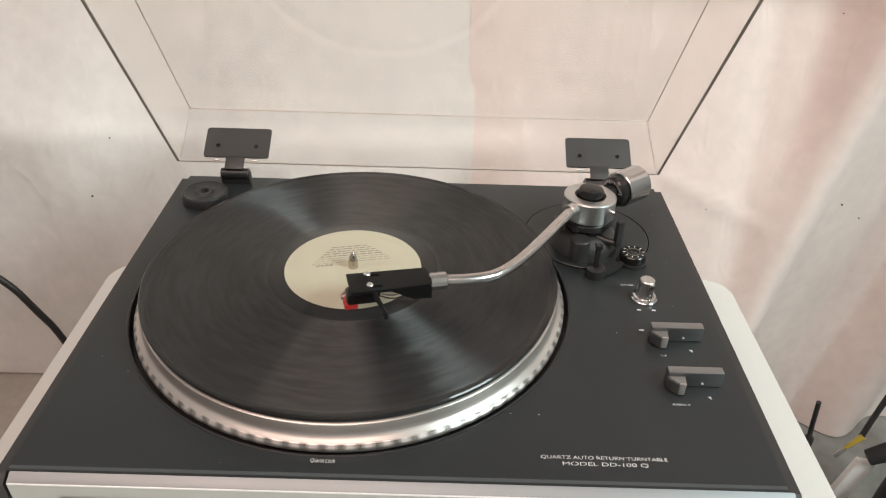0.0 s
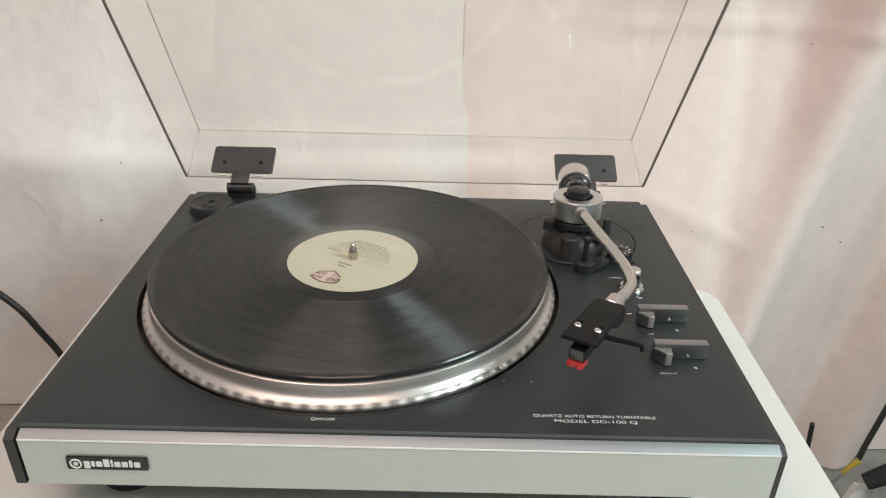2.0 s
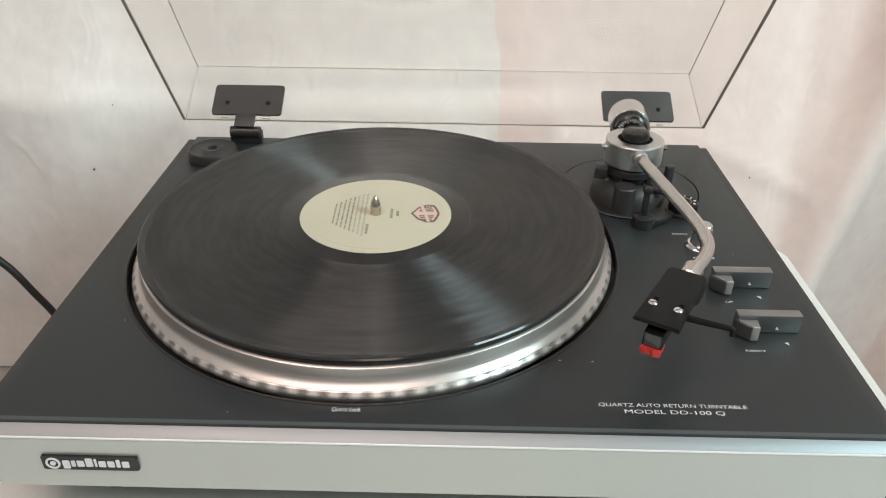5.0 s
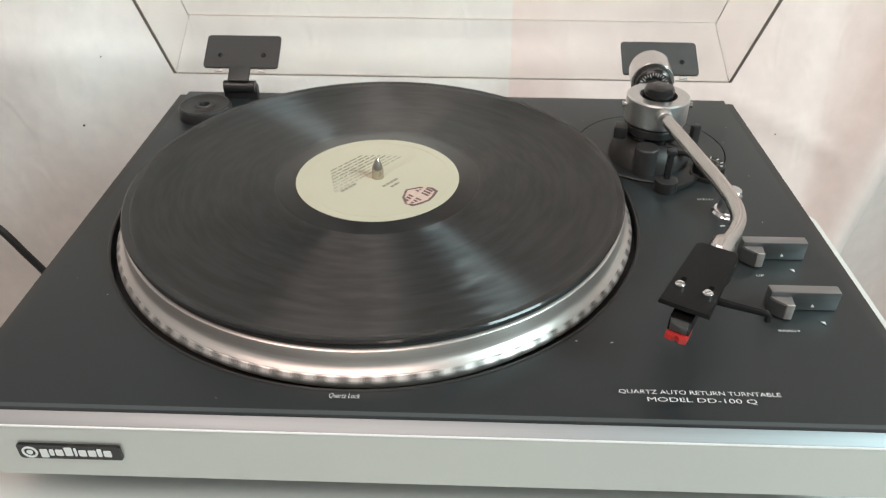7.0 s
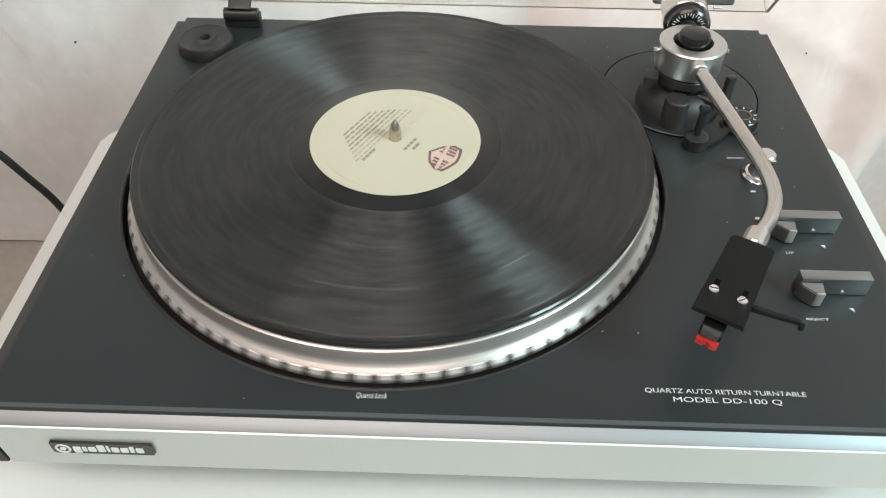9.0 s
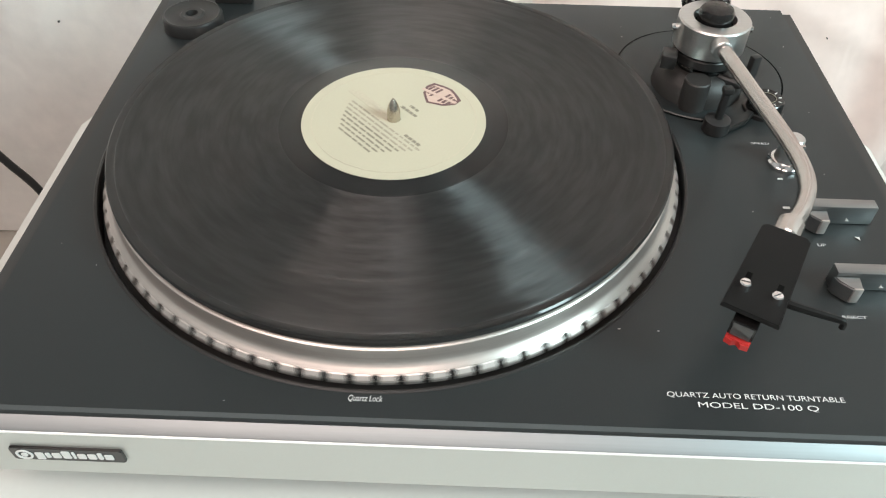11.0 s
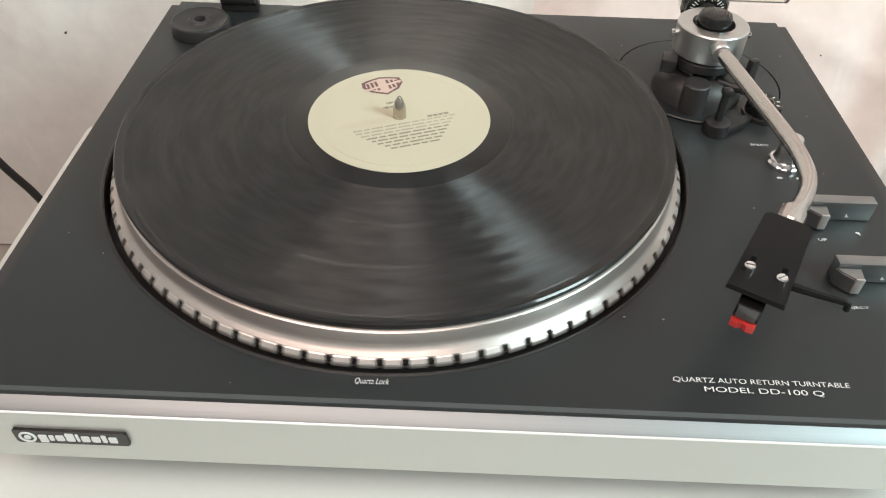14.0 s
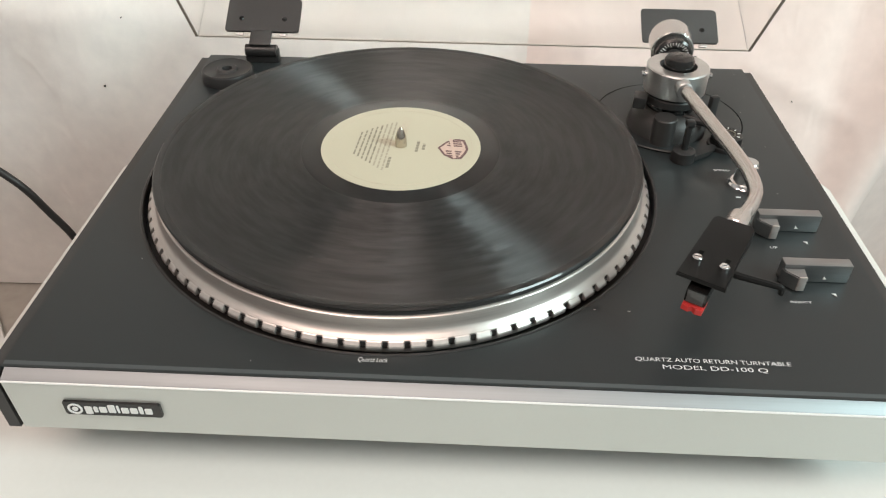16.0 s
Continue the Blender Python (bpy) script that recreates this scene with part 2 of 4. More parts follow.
M_SMOKE = material("smoky_grey_plastic", (0.07, 0.075, 0.075), rough=0.15, vary=0.1, bump=0.0)
M_RUBBER = material("black_rubber", (0.016, 0.016, 0.016), rough=0.75, vary=0.2)
M_RED = material("red_plastic", (0.56, 0.040, 0.036), rough=0.32, vary=0.06, bump=0.0)
M_INK = material("silver_print", (0.74, 0.75, 0.74), rough=0.5, vary=0.03, bump=0.0)
M_LABEL = material("cream_label_paper", (0.51, 0.485, 0.37), rough=0.7, vary=0.03, grain=900, stain=20, bump=0.03)
M_PRINT = material("grey_label_print", (0.24, 0.22, 0.17), rough=0.7, vary=0.25, grain=1600, bump=0.0)
M_PRINT_SOFT = material("soft_label_print", (0.36, 0.33, 0.26), rough=0.7, vary=0.15, grain=900, bump=0.0)
M_PRINT_PALE = material("pale_label_print", (0.52, 0.48, 0.37), rough=0.7, vary=0.12, grain=900, bump=0.0)
M_PLUM = material("plum_label_print", (0.15, 0.085, 0.085), rough=0.7, vary=0.2, bump=0.0)
M_PINK = material("pink_label_print", (0.60, 0.45, 0.38), rough=0.7, vary=0.1, bump=0.0)
M_VINYL = groove_material()
M_GLASS = glass("clear_acrylic", (0.955, 0.94, 0.925), 0.004)
# cut edges of one acrylic: light within them painted as dark and pale copies
M_EDGE_SHADED = material("shaded_acrylic_edge", (0.30, 0.25, 0.21), rough=0.35, vary=0.1, bump=0.0)
M_EDGE_LIT = material("lit_acrylic_edge", (0.62, 0.54, 0.48), rough=0.3, vary=0.1, bump=0.0)
M_TABLE = material("white_laminate", (0.67, 0.685, 0.655), rough=0.35, vary=0.02, grain=300, stain=5, bump=0.01)
M_SPECK = material("dark_speck", (0.03, 0.028, 0.025), rough=0.8, bump=0.0)
M_DUST = material("pale_dust", (0.45, 0.44, 0.42), rough=0.9, bump=0.0)
M_CARD = material("grey_brown_card", (0.36, 0.33, 0.29), rough=0.8, vary=0.12, grain=90, stain=8)
M_CLOTH_L = cloth_material("white_sheeting", (0.70, 0.665, 0.635), (0.75, 0.71, 0.67))
# white too; the pink light on the right side is put into its colour
M_CLOTH_R = cloth_material("pink_lit_sheeting", (0.73, 0.61, 0.57), (0.77, 0.645, 0.60))
M_WALL = material("plaster_wall", (0.42, 0.43, 0.43), rough=0.8, grain=120, stain=3)
M_FLOOR = material("dusty_grey_floor", (0.20, 0.19, 0.175), rough=0.8, vary=0.25, grain=60, stain=6)
M_YELLOW = material("yellow_plastic", (0.48, 0.34, 0.05), rough=0.4)
M_WHITE = material("white_plastic", (0.75, 0.75, 0.73), rough=0.4, vary=0.04)

# ---- mesh tools ----
BASE = Vector((0.045, 0.0, TABLE_Z))


def mesh_from(name, bm, mat, smooth=True):
    bmesh.ops.recalc_face_normals(bm, faces=bm.faces)
    me = bpy.data.meshes.new(name)
    bm.to_mesh(me)
    bm.free()
    me.materials.append(mat)
    if smooth:
        for f in me.polygons:
            f.use_smooth = True
        me.set_sharp_from_angle(angle=radians(35))
    return me


def part(name, bm, mat, parent=None, label="", smooth=True, shift=None):
    """One mesh object under a thing or a part; shift undoes the thing's own place."""
    ob = new(name, mesh_from(name, bm, mat, smooth))
    if parent:
        ob.parent = parent
        if shift is not None:
            ob.matrix_parent_inverse = Matrix.Translation(-shift)
    if label:
        ob["label"] = label
    return ob


def box(x0, x1, y0, y1, z0, z1, bevel=0.0, seg=2, m=None):
    bm = bmesh.new()
    bmesh.ops.create_cube(bm, size=1)
    for v in bm.verts:
        v.co = Vector((x0 + (v.co.x + 0.5) * (x1 - x0), y0 + (v.co.y + 0.5) * (y1 - y0), z0 + (v.co.z + 0.5) * (z1 - z0)))
    if bevel:
        bmesh.ops.bevel(bm, geom=list(bm.edges), offset=bevel, segments=seg, affect="EDGES", profile=0.5)
    if m is not None:
        bmesh.ops.transform(bm, matrix=m, verts=bm.verts)
    return bm


def lathe(profile, seg=64, m=None, at=(0, 0, 0)):
    """Turns (radius, height) points about z."""
    bm = bmesh.new()
    rings = []
    for r, z in profile:
        if r < 1e-6:
            rings.append([bm.verts.new((0, 0, z))])
        else:
            rings.append([bm.verts.new((r * math.cos(2 * math.pi * i / seg), r * math.sin(2 * math.pi * i / seg), z)) for i in range(seg)])
    for a, b in zip(rings, rings[1:]):
        for i in range(seg):
            j = (i + 1) % seg
            if len(a) == 1:
                bm.faces.new((a[0], b[i], b[j]))
            elif len(b) == 1:
                bm.faces.new((a[i], a[j], b[0]))
            else:
                bm.faces.new((a[i], a[j], b[j], b[i]))
    if m is not None:
        bmesh.ops.transform(bm, matrix=m, verts=bm.verts)
    bmesh.ops.translate(bm, vec=at, verts=bm.verts)
    return bm


def smooth_path(points, steps=8):
    """A Catmull-Rom line through the points."""
    ps = [Vector(p) for p in points]
    ps = [ps[0] * 2 - ps[1]] + ps + [ps[-1] * 2 - ps[-2]]
    out = []
    for a, b, c, d in zip(ps, ps[1:], ps[2:], ps[3:]):
        for i in range(steps):
            t = i / steps
            out.append(0.5 * (2 * b + (c - a) * t + (2 * a - 5 * b + 4 * c - d) * t * t + (3 * b - a - 3 * c + d) * t ** 3))
    return out + [ps[-2]]


def sweep(points, radius, seg=16, steps=8):
    bm = bmesh.new()
    path = smooth_path(points, steps)
    rings = []
    side = None
    for i, p in enumerate(path):
        d = (path[min(i + 1, len(path) - 1)] - path[max(i - 1, 0)]).normalized()
        if side is None:
            side = d.orthogonal().normalized()
        side = (side - d * side.dot(d)).normalized()
        up = d.cross(side)
        r = radius(i / (len(path) - 1)) if callable(radius) else radius
        rings.append([bm.verts.new(p + r * (side * math.cos(2 * math.pi * k / seg) + up * math.sin(2 * math.pi * k / seg))) for k in range(seg)])
    for a, b in zip(rings, rings[1:]):
        for k in range(seg):
            bm.faces.new((a[k], a[(k + 1) % seg], b[(k + 1) % seg], b[k]))
    bm.faces.new(rings[0][::-1])
    bm.faces.new(rings[-1])
    return bm


def prism(outline, z0, z1, m=None, bevel=0.0):
    """An outline of (x, y) points, drawn up from z0 to z1."""
    bm = bmesh.new()
    lo = [bm.verts.new((x, y, z0)) for x, y in outline]
    hi = [bm.verts.new((x, y, z1)) for x, y in outline]
    bm.faces.new(lo[::-1])
    bm.faces.new(hi)
    n = len(outline)
    for i in range(n):
        bm.faces.new((lo[i], lo[(i + 1) % n], hi[(i + 1) % n], hi[i]))
    if bevel:
        edges = [e for e in bm.edges if all(v in hi for v in e.verts)]
        bmesh.ops.bevel(bm, geom=edges, offset=bevel, segments=2, affect="EDGES")
    if m is not None:
        bmesh.ops.transform(bm, matrix=m, verts=bm.verts)
    return bm


def round_rect(x0, x1, y0, y1, r, n=6):
    out = []
    for cx, cy, a0 in ((x1 - r, y1 - r, 0), (x0 + r, y1 - r, 90), (x0 + r, y0 + r, 180), (x1 - r, y0 + r, 270)):
        for i in range(n + 1):
            a = radians(a0 + 90 * i / n)
            out.append((cx + r * math.cos(a), cy + r * math.sin(a)))
    return out


def merged(bms):
    out = bmesh.new()
    for b in bms:
        me = bpy.data.meshes.new("piece")
        b.to_mesh(me)
        b.free()
        out.from_mesh(me)
        bpy.data.meshes.remove(me)
    return out


def lettering(text, width, height, m, mat, parent, shift=None, shear=0.0, name="lettering", bold=0.0):
    """Words in the built-in font, drawn to that width and height, lying on m."""
    cu = bpy.data.curves.new("words", "FONT")
    cu.body, cu.size, cu.shear, cu.offset = text, 1.0, shear, bold
    cu.align_x, cu.align_y = "CENTER", "CENTER"
    cu.extrude = 0.0
    tmp = new("words", cu)
    me = bpy.data.meshes.new_from_object(tmp.evaluated_get(bpy.context.evaluated_depsgraph_get()))
    bpy.data.objects.remove(tmp)
    bm = bmesh.new()
    bm.from_mesh(me)
    xs, ys = [v.co.x for v in bm.verts], [v.co.y for v in bm.verts]
    x0, x1, y0, y1 = min(xs), max(xs), min(ys), max(ys)
    for v in bm.verts:
        v.co = Vector(((v.co.x - (x0 + x1) / 2) * width / (x1 - x0), (v.co.y - (y0 + y1) / 2) * height / (y1 - y0), 0))
    bmesh.ops.transform(bm, matrix=m, verts=bm.verts)
    ob = part(name, bm, mat, parent, smooth=False, shift=shift)
    return ob


def empty(name, at=(0, 0, 0)):
    ob = new(name)
    ob.empty_display_size = 0.02
    ob.location = at
    return ob


# ---- the place ----
def build_room():
    x0, x1, y0, y1, z0, z1 = -1.6, 1.8, -1.7, 0.75, -0.46, 2.2
    t = 0.08
    tagged(part("floor", box(x0 - t, x1 + t, y0 - t, y1 + t, z0 - t, z0), M_FLOOR, label="dusty grey floor below the table", smooth=False), category="floor", kind="structure")
    tagged(part("ceiling", box(x0 - t, x1 + t, y0 - t, y1 + t, z1, z1 + t), M_WALL, label="plain pale ceiling", smooth=False), category="ceiling", kind="structure")
    for name, b in (("wall_north", (x0 - t, x1 + t, y1, y1 + t)), ("wall_south", (x0 - t, x1 + t, y0 - t, y0)),
                    ("wall_west", (x0 - t, x0, y0, y1)), ("wall_east", (x1, x1 + t, y0, y1))):
        tagged(part(name, box(*b, z0, z1), M_WALL, label="plain pale plaster wall", smooth=False), category="wall", kind="structure")


def ease(a, b, v):
    t = min(1.0, max(0.0, (v - a) / (b - a)))
    return t * t * (3 - 2 * t)


def left_drape(x, z):
    """Hangs straight to the height of the deck, then leans back."""
    d = 0.258 + 0.34 * max(0.0, z + 0.01) * ease(-0.03, 0.02, z)
    d -= 0.0030 * math.exp(-(((z - 0.028 - 0.01 * x) / 0.010) ** 2)) * ease(-0.30, -0.20, x)
    d -= 0.005 * math.exp(-(((x + 0.33 - 0.10 * z) / 0.045) ** 2)) + 0.009 * math.exp(-(((x + 0.55 - 0.2 * z) / 0.06) ** 2))
    return d


def right_drape(x, z):
    """Leans back up to a steep fold, beyond which it hangs straight."""
    fold = 0.505 + 0.20 * z
    lean = 0.264 + 0.32 * (min(max(z, -0.22), 0.137) + 0.08) + 0.06 * max(0.0, z - 0.137)
    over = max(0.0, x - fold + 0.01)
    d = lean + (0.266 - lean) * ease(fold - 0.070, fold + 0.020, x) + 0.48 * min(over, 0.13) - 0.9 * max(0.0, over - 0.17) * (1 - ease(0.20, 0.30, over))
    d -= 0.022 * math.exp(-(((x - fold + 0.030) / 0.028) ** 2))
    d -= 0.0035 * math.exp(-(((z - 0.137 - 0.01 * x) / 0.008) ** 2)) * ease(0.15, 0.3, x)
    d += 0.006 * math.exp(-(((x - 0.405 - 0.05 * z) / 0.020) ** 2))
    d -= 0.003 * math.exp(-(((z + 0.055 + 0.45 * (x - 0.33)) / 0.010) ** 2)) * ease(0.28, 0.32, x) * (1 - ease(0.40, 0.44, x))
    return d


def draped_right(x, z):
    """Follows the left sheet at the overlap, then its own drape."""
    return left_drape(x, z) + 0.0025 + (right_drape(x, z) - left_drape(x, z) + 0.004) * ease(0.10, 0.30, x)


def hanging_sheet(name, x0, x1, z0, z1, mat, drape, label, seed):
    """A hung sheet with thickness, creases and slack."""
    nx, nz = int((x1 - x0) / 0.006), int((z1 - z0) / 0.008)
    bm = bmesh.new()
    rows = []
    for j in range(nz + 1):
        row = []
        for i in range(nx + 1):
            x, z = x0 + (x1 - x0) * i / nx, z0 + (z1 - z0) * j / nz
            d = 0.005 * noise.noise((x * 3.0, z * 2.0, seed)) + 0.0016 * noise.noise((x * 14, z * 6, seed + 4)) + 0.0007 * noise.noise((x * 45, z * 22, seed + 9))
            d += 0.0016 * abs(noise.noise((x * 8 + z * 3, z * 5, seed + 2)))
            row.append(bm.verts.new((x, drape(x, z) + d, z)))
        rows.append(row)
    for a, b in zip(rows, rows[1:]):
        for i in range(nx):
            bm.faces.new((a[i], a[i + 1], b[i + 1], b[i]))
    geo = bmesh.ops.extrude_face_region(bm, geom=list(bm.faces))
    bmesh.ops.translate(bm, vec=(0, 0.0010, 0), verts=[v for v in geo["geom"] if isinstance(v, bmesh.types.BMVert)])
    return tagged(part(name, bm, mat), label, "backdrop sheet")


def build_table():
    ob = empty("white_table", (0.05, -0.15, -0.46))
    top = round_rect(-0.244, 0.337, -0.52, 0.128, 0.020)
    s = Vector((0.05, -0.15, -0.46))
    part("tabletop", prism(top, TABLE_Z - 0.018, TABLE_Z, bevel=0.0015), M_TABLE, ob, shift=s)
    for x in (-0.212, 0.305):
        for y in (-0.48, 0.09):
            part("leg", box(x - 0.015, x + 0.015, y - 0.015, y + 0.015, -0.46, TABLE_Z - 0.018, 0.002), M_WHITE, ob, shift=s)
    tagged(ob, "white laminate table with rounded corners under the turntable", "table")


# ---- turntable ----
def build_turntable():
    tt = empty("turntable", BASE)
    tagged(tt, "black and silver direct drive turntable on a white table", "turntable")
    d = DECK
    x0, x1, y0, y1 = d["x0"], d["x1"], d["y0"], d["y1"]
    # plinth with a round well for the platter
    part("plinth", box(x0 + 0.004, x1 - 0.004, y0 + 0.003, y1 - 0.002, -0.037, -0.0125), M_BLACK_METAL, tt, shift=BASE, smooth=False)
    # deck plate: outer outline and a round opening
    n = 96
    rw = 0.1612
    outer = []
    for i in range(n):
        a = 2 * math.pi * (i + 0.5) / n
        c, s = math.cos(a), math.sin(a)
        k = min((x1 if c > 0 else x0) / c if abs(c) > 1e-9 else 9, (y1 if s > 0 else y0) / s if abs(s) > 1e-9 else 9)
        outer.append((c * k, s * k))
    for cx, cy in ((x0, y0), (x1, y0), (x0, y1), (x1, y1)):
        j = min(range(n), key=lambda q: (outer[q][0] - cx) ** 2 + (outer[q][1] - cy) ** 2)
        outer[j] = (cx, cy)
    bm = bmesh.new()
    lay = []
    for z in (0.0, -0.012):
        lay.append(([bm.verts.new((x, y, z)) for x, y in outer], [bm.verts.new((rw * math.cos(2 * math.pi * (i + 0.5) / n), rw * math.sin(2 * math.pi * (i + 0.5) / n), z)) for i in range(n)]))
    (ot, it), (ob_, ib) = lay
    for i in range(n):
        j = (i + 1) % n
        bm.faces.new((ot[i], ot[j], it[j], it[i]))
        bm.faces.new((ob_[j], ob_[i], ib[i], ib[j]))
        bm.faces.new((ot[j], ot[i], ob_[i], ob_[j]))
        bm.faces.new((it[i], it[j], ib[j], ib[i]))
    part("deck_plate", bm, M_DECK, tt, "dark grey deck plate with printed lettering", shift=BASE)
    part("deck_front_edge", prism([(y0 + 0.0036, 0.0004), (y0 - 0.0001, -0.0003), (y0 + 0.0036, -0.0003)], x0 + 0.0006, x1 - 0.0006, Matrix(((0, 0, 1, 0), (1, 0, 0, 0), (0, 1, 0, 0), (0, 0, 0, 1)))), M_DECK_EDGE, tt, "grey front edge of the deck", shift=BASE, smooth=False)
    part("well_lip", lathe([(0.1600, -0.002), (0.1606, 0.0002), (0.1616, 0.0005), (0.1624, 0.0002), (0.1624, -0.002)], 128), M_BLACK, tt, shift=BASE)
    for a, b in ((x0 - 0.0062, x0 - 0.0002), (x1 + 0.0002, x1 + 0.0062)):
        pts = [(y0 - 0.0005, -0.0010), (y0 - 0.0062, -0.0042), (y0 - 0.0056, -0.0380), (y1 - 0.004, -0.0380), (y1 - 0.004, -0.0010)]
        bm = prism(pts, a, b, Matrix(((0, 0, 1, 0), (1, 0, 0, 0), (0, 1, 0, 0), (0, 0, 0, 1))))
        part("side_panel", bm, M_SIDE, tt, "black side panel", shift=BASE, smooth=False)
    # front panel: sloped silver lip, ridge, front face
    turn = Matrix(((0, 0, 1, 0), (1, 0, 0, 0), (0, 1, 0, 0), (0, 0, 0, 1)))
    pts = [(y0 - 0.0064, -0.0046), (y0 - 0.0058, -0.0375), (y0 + 0.0022, -0.0375), (y0 + 0.0022, -0.0122), (y0 - 0.0009, -0.0122), (y0 - 0.0012, -0.0046)]
    part("front_panel", prism(pts, x0 + 0.0020, x1 + 0.0026, turn), M_SILVER, tt, "satin silver front panel", shift=BASE)
    pts = [(y0 - 0.0002, -0.0003), (y0 - 0.0058, -0.0029), (y0 - 0.0064, -0.0036), (y0 - 0.0062, -0.0044), (y0 - 0.0002, -0.0044)]
    part("lip_trim", prism(pts, x0 + 0.0020, x1 + 0.0026, turn), M_TRIM, tt, "brushed metal lip along the front edge", shift=BASE)
    part("front_ridge", sweep([(x0 + 0.0022, y0 - 0.0063, -0.0037), (x1 + 0.0024, y0 - 0.0063, -0.0037)], 0.0006, 8, 2), M_RIDGE, tt, "ridge of the silver front, highlight put into its colour", shift=BASE)
    # badge
    fy, lean = y0 - 0.0062, 0.0
    bmat = pose(-0.1230, fy + 0.0002, -0.0195, 90 + lean, 0, 0)
    badge = part("badge", prism(round_rect(-0.0235, 0.0235, -0.0045, 0.0045, 0.0008), 0, 0.0016, bmat, 0.0003), M_BLACK_GLOSS, tt, "black badge with a silver ring and bars", shift=BASE)
    ring = merged([lathe([(0.0026, 0.0017), (0.0026, 0.0021), (0.0036, 0.0021), (0.0036, 0.0017)], 32), lathe([(0.0, 0.0021), (0.0014, 0.0021), (0.0014, 0.0017)], 24)])
    bmesh.ops.transform(ring, matrix=bmat @ pose(-0.0180, 0, 0), verts=ring.verts)
    part("ring_mark", ring, M_INK, badge)
    x = -0.0132
    for w, lo, hi in ((0.0037, -0.0032, 0.0020), (0.0022, -0.0018, 0.0020), (0.0037, -0.0018, 0.0020), (0.0037, -0.0018, 0.0036), (0.0014, -0.0018, 0.0034), (0.0037, -0.0018, 0.0020), (0.0037, -0.0018, 0.0020), (0.0022, -0.0018, 0.0032), (0.0037, -0.0018, 0.0020)):
        part("bar_mark", prism(round_rect(x, x + w - 0.0003, lo, hi, 0.0005, 3), 0.0017, 0.0021, bmat), M_INK, badge)
        x += w + 0.0006
    # feet
    for fx in (-0.135, 0.223):
        for fy2 in (-0.135, 0.100):
            part("foot", lathe([(0, -0.074), (0.0180, -0.074), (0.0200, -0.071), (0.0205, -0.055), (0.0185, -0.045), (0.0185, -0.0378), (0, -0.0378)], 40, at=(fx, fy2, 0)), M_RUBBER, tt, "round black rubber foot", shift=BASE)
    # printed words
    for text, w, h, x, y, sh in (("QUARTZ AUTO RETURN TURNTABLE", 0.0738, 0.0029, 0.1630, -0.1578, 0), ("MODEL DD-100 Q", 0.0495, 0.0031, 0.1630, -0.1624, 0),
                                 ("Quartz Lock", 0.0142, 0.0034, 0.0005, -0.1652, 0.2), ("REJECT", 0.0112, 0.0019, 0.2195, -0.1130, 0),
                                 ("UP", 0.0042, 0.0019, 0.2190, -0.0668, 0), ("SPEED", 0.0105, 0.0017, 0.2090, 0.0138, 0)):
        lettering(text, w, h, pose(x, y, 0.0006), M_INK, tt, BASE, sh, bold=0.0)
    for x, y, w, h in ((0.2120, -0.0168, 0.0028, 0.0011), (0.2228, -0.0168, 0.0028, 0.0011), (0.2090, -0.0400, 0.0036, 0.0016)):
        part("print_bar", box(x - w / 2, x + w / 2, y - h / 2, y + h / 2, 0.0003, 0.0006), M_INK, tt, shift=BASE, smooth=False)
    for x, y in ((0.2390, -0.0612), (0.2392, -0.1060)):
        part("print_arrow", prism([(x - 0.0013, y + 0.0010), (x + 0.0007, y - 0.0014), (x + 0.0009, y + 0.0010)], 0.0003, 0.0006), M_INK, tt, shift=BASE, smooth=False)
    # slide levers
    for lx, ly in ((0.2125, -0.0445), (0.2133, -0.0895)):
        lev = part("lever_bar", box(lx, lx + 0.0360, ly - 0.0065, ly, 0.0004, 0.0120, 0.0005), M_LEVER, tt, "grey satin metal lever housing", shift=BASE)
        part("lever_grip", prism([(-0.0012, 0.0), (0.0108, 0.0), (0.0098, -0.0078), (0.0050, -0.0078), (0.0, -0.0030)], 0.0008, 0.0098, Matrix.Translation((lx, ly - 0.0066, 0)), 0.0006), M_LEVER, lev)
        # paler plate on the grip's front face, for its bright reflection
        part("grip_highlight", box(lx + 0.0054, lx + 0.0096, ly - 0.0152, ly - 0.0140, 0.0010, 0.0102, 0.0004), M_TOOTH, lev, "front facet of the grip, highlight put into its colour")
        part("lever_mark", prism([(lx + 0.0222, 0.0028), (lx + 0.0242, 0.0028), (lx + 0.0224, 0.0048)], 0, 0.0003, Matrix(((1, 0, 0, 0), (0, 0, -1, ly - 0.00655), (0, 1, 0, 0), (0, 0, 0, 1)))), M_INK, lev, smooth=False)
    # speed knob
    kx, ky = 0.2185, -0.0025
    knob = part("speed_knob", lathe([(0, 0.0180), (0.0050, 0.0180), (0.0056, 0.0174), (0.0068, 0.005), (0.0068, 0.003)], 12, at=(kx, ky, 0)), M_SATIN, tt, "satin metal speed knob", shift=BASE)
    part("knob_collar", lathe([(0.0070, 0.0042), (0.0084, 0.0038), (0.0090, 0.0026), (0.0098, 0.0018), (0.0100, 0.0003)], 28, at=(kx, ky, 0)), M_CHROME, knob, "chrome collar")
    part("knob_flat", box(kx + 0.0004, kx + 0.0040, ky - 0.0070, ky - 0.0046, 0.005, 0.0172, 0.0003), M_CHROME, knob)
    return tt


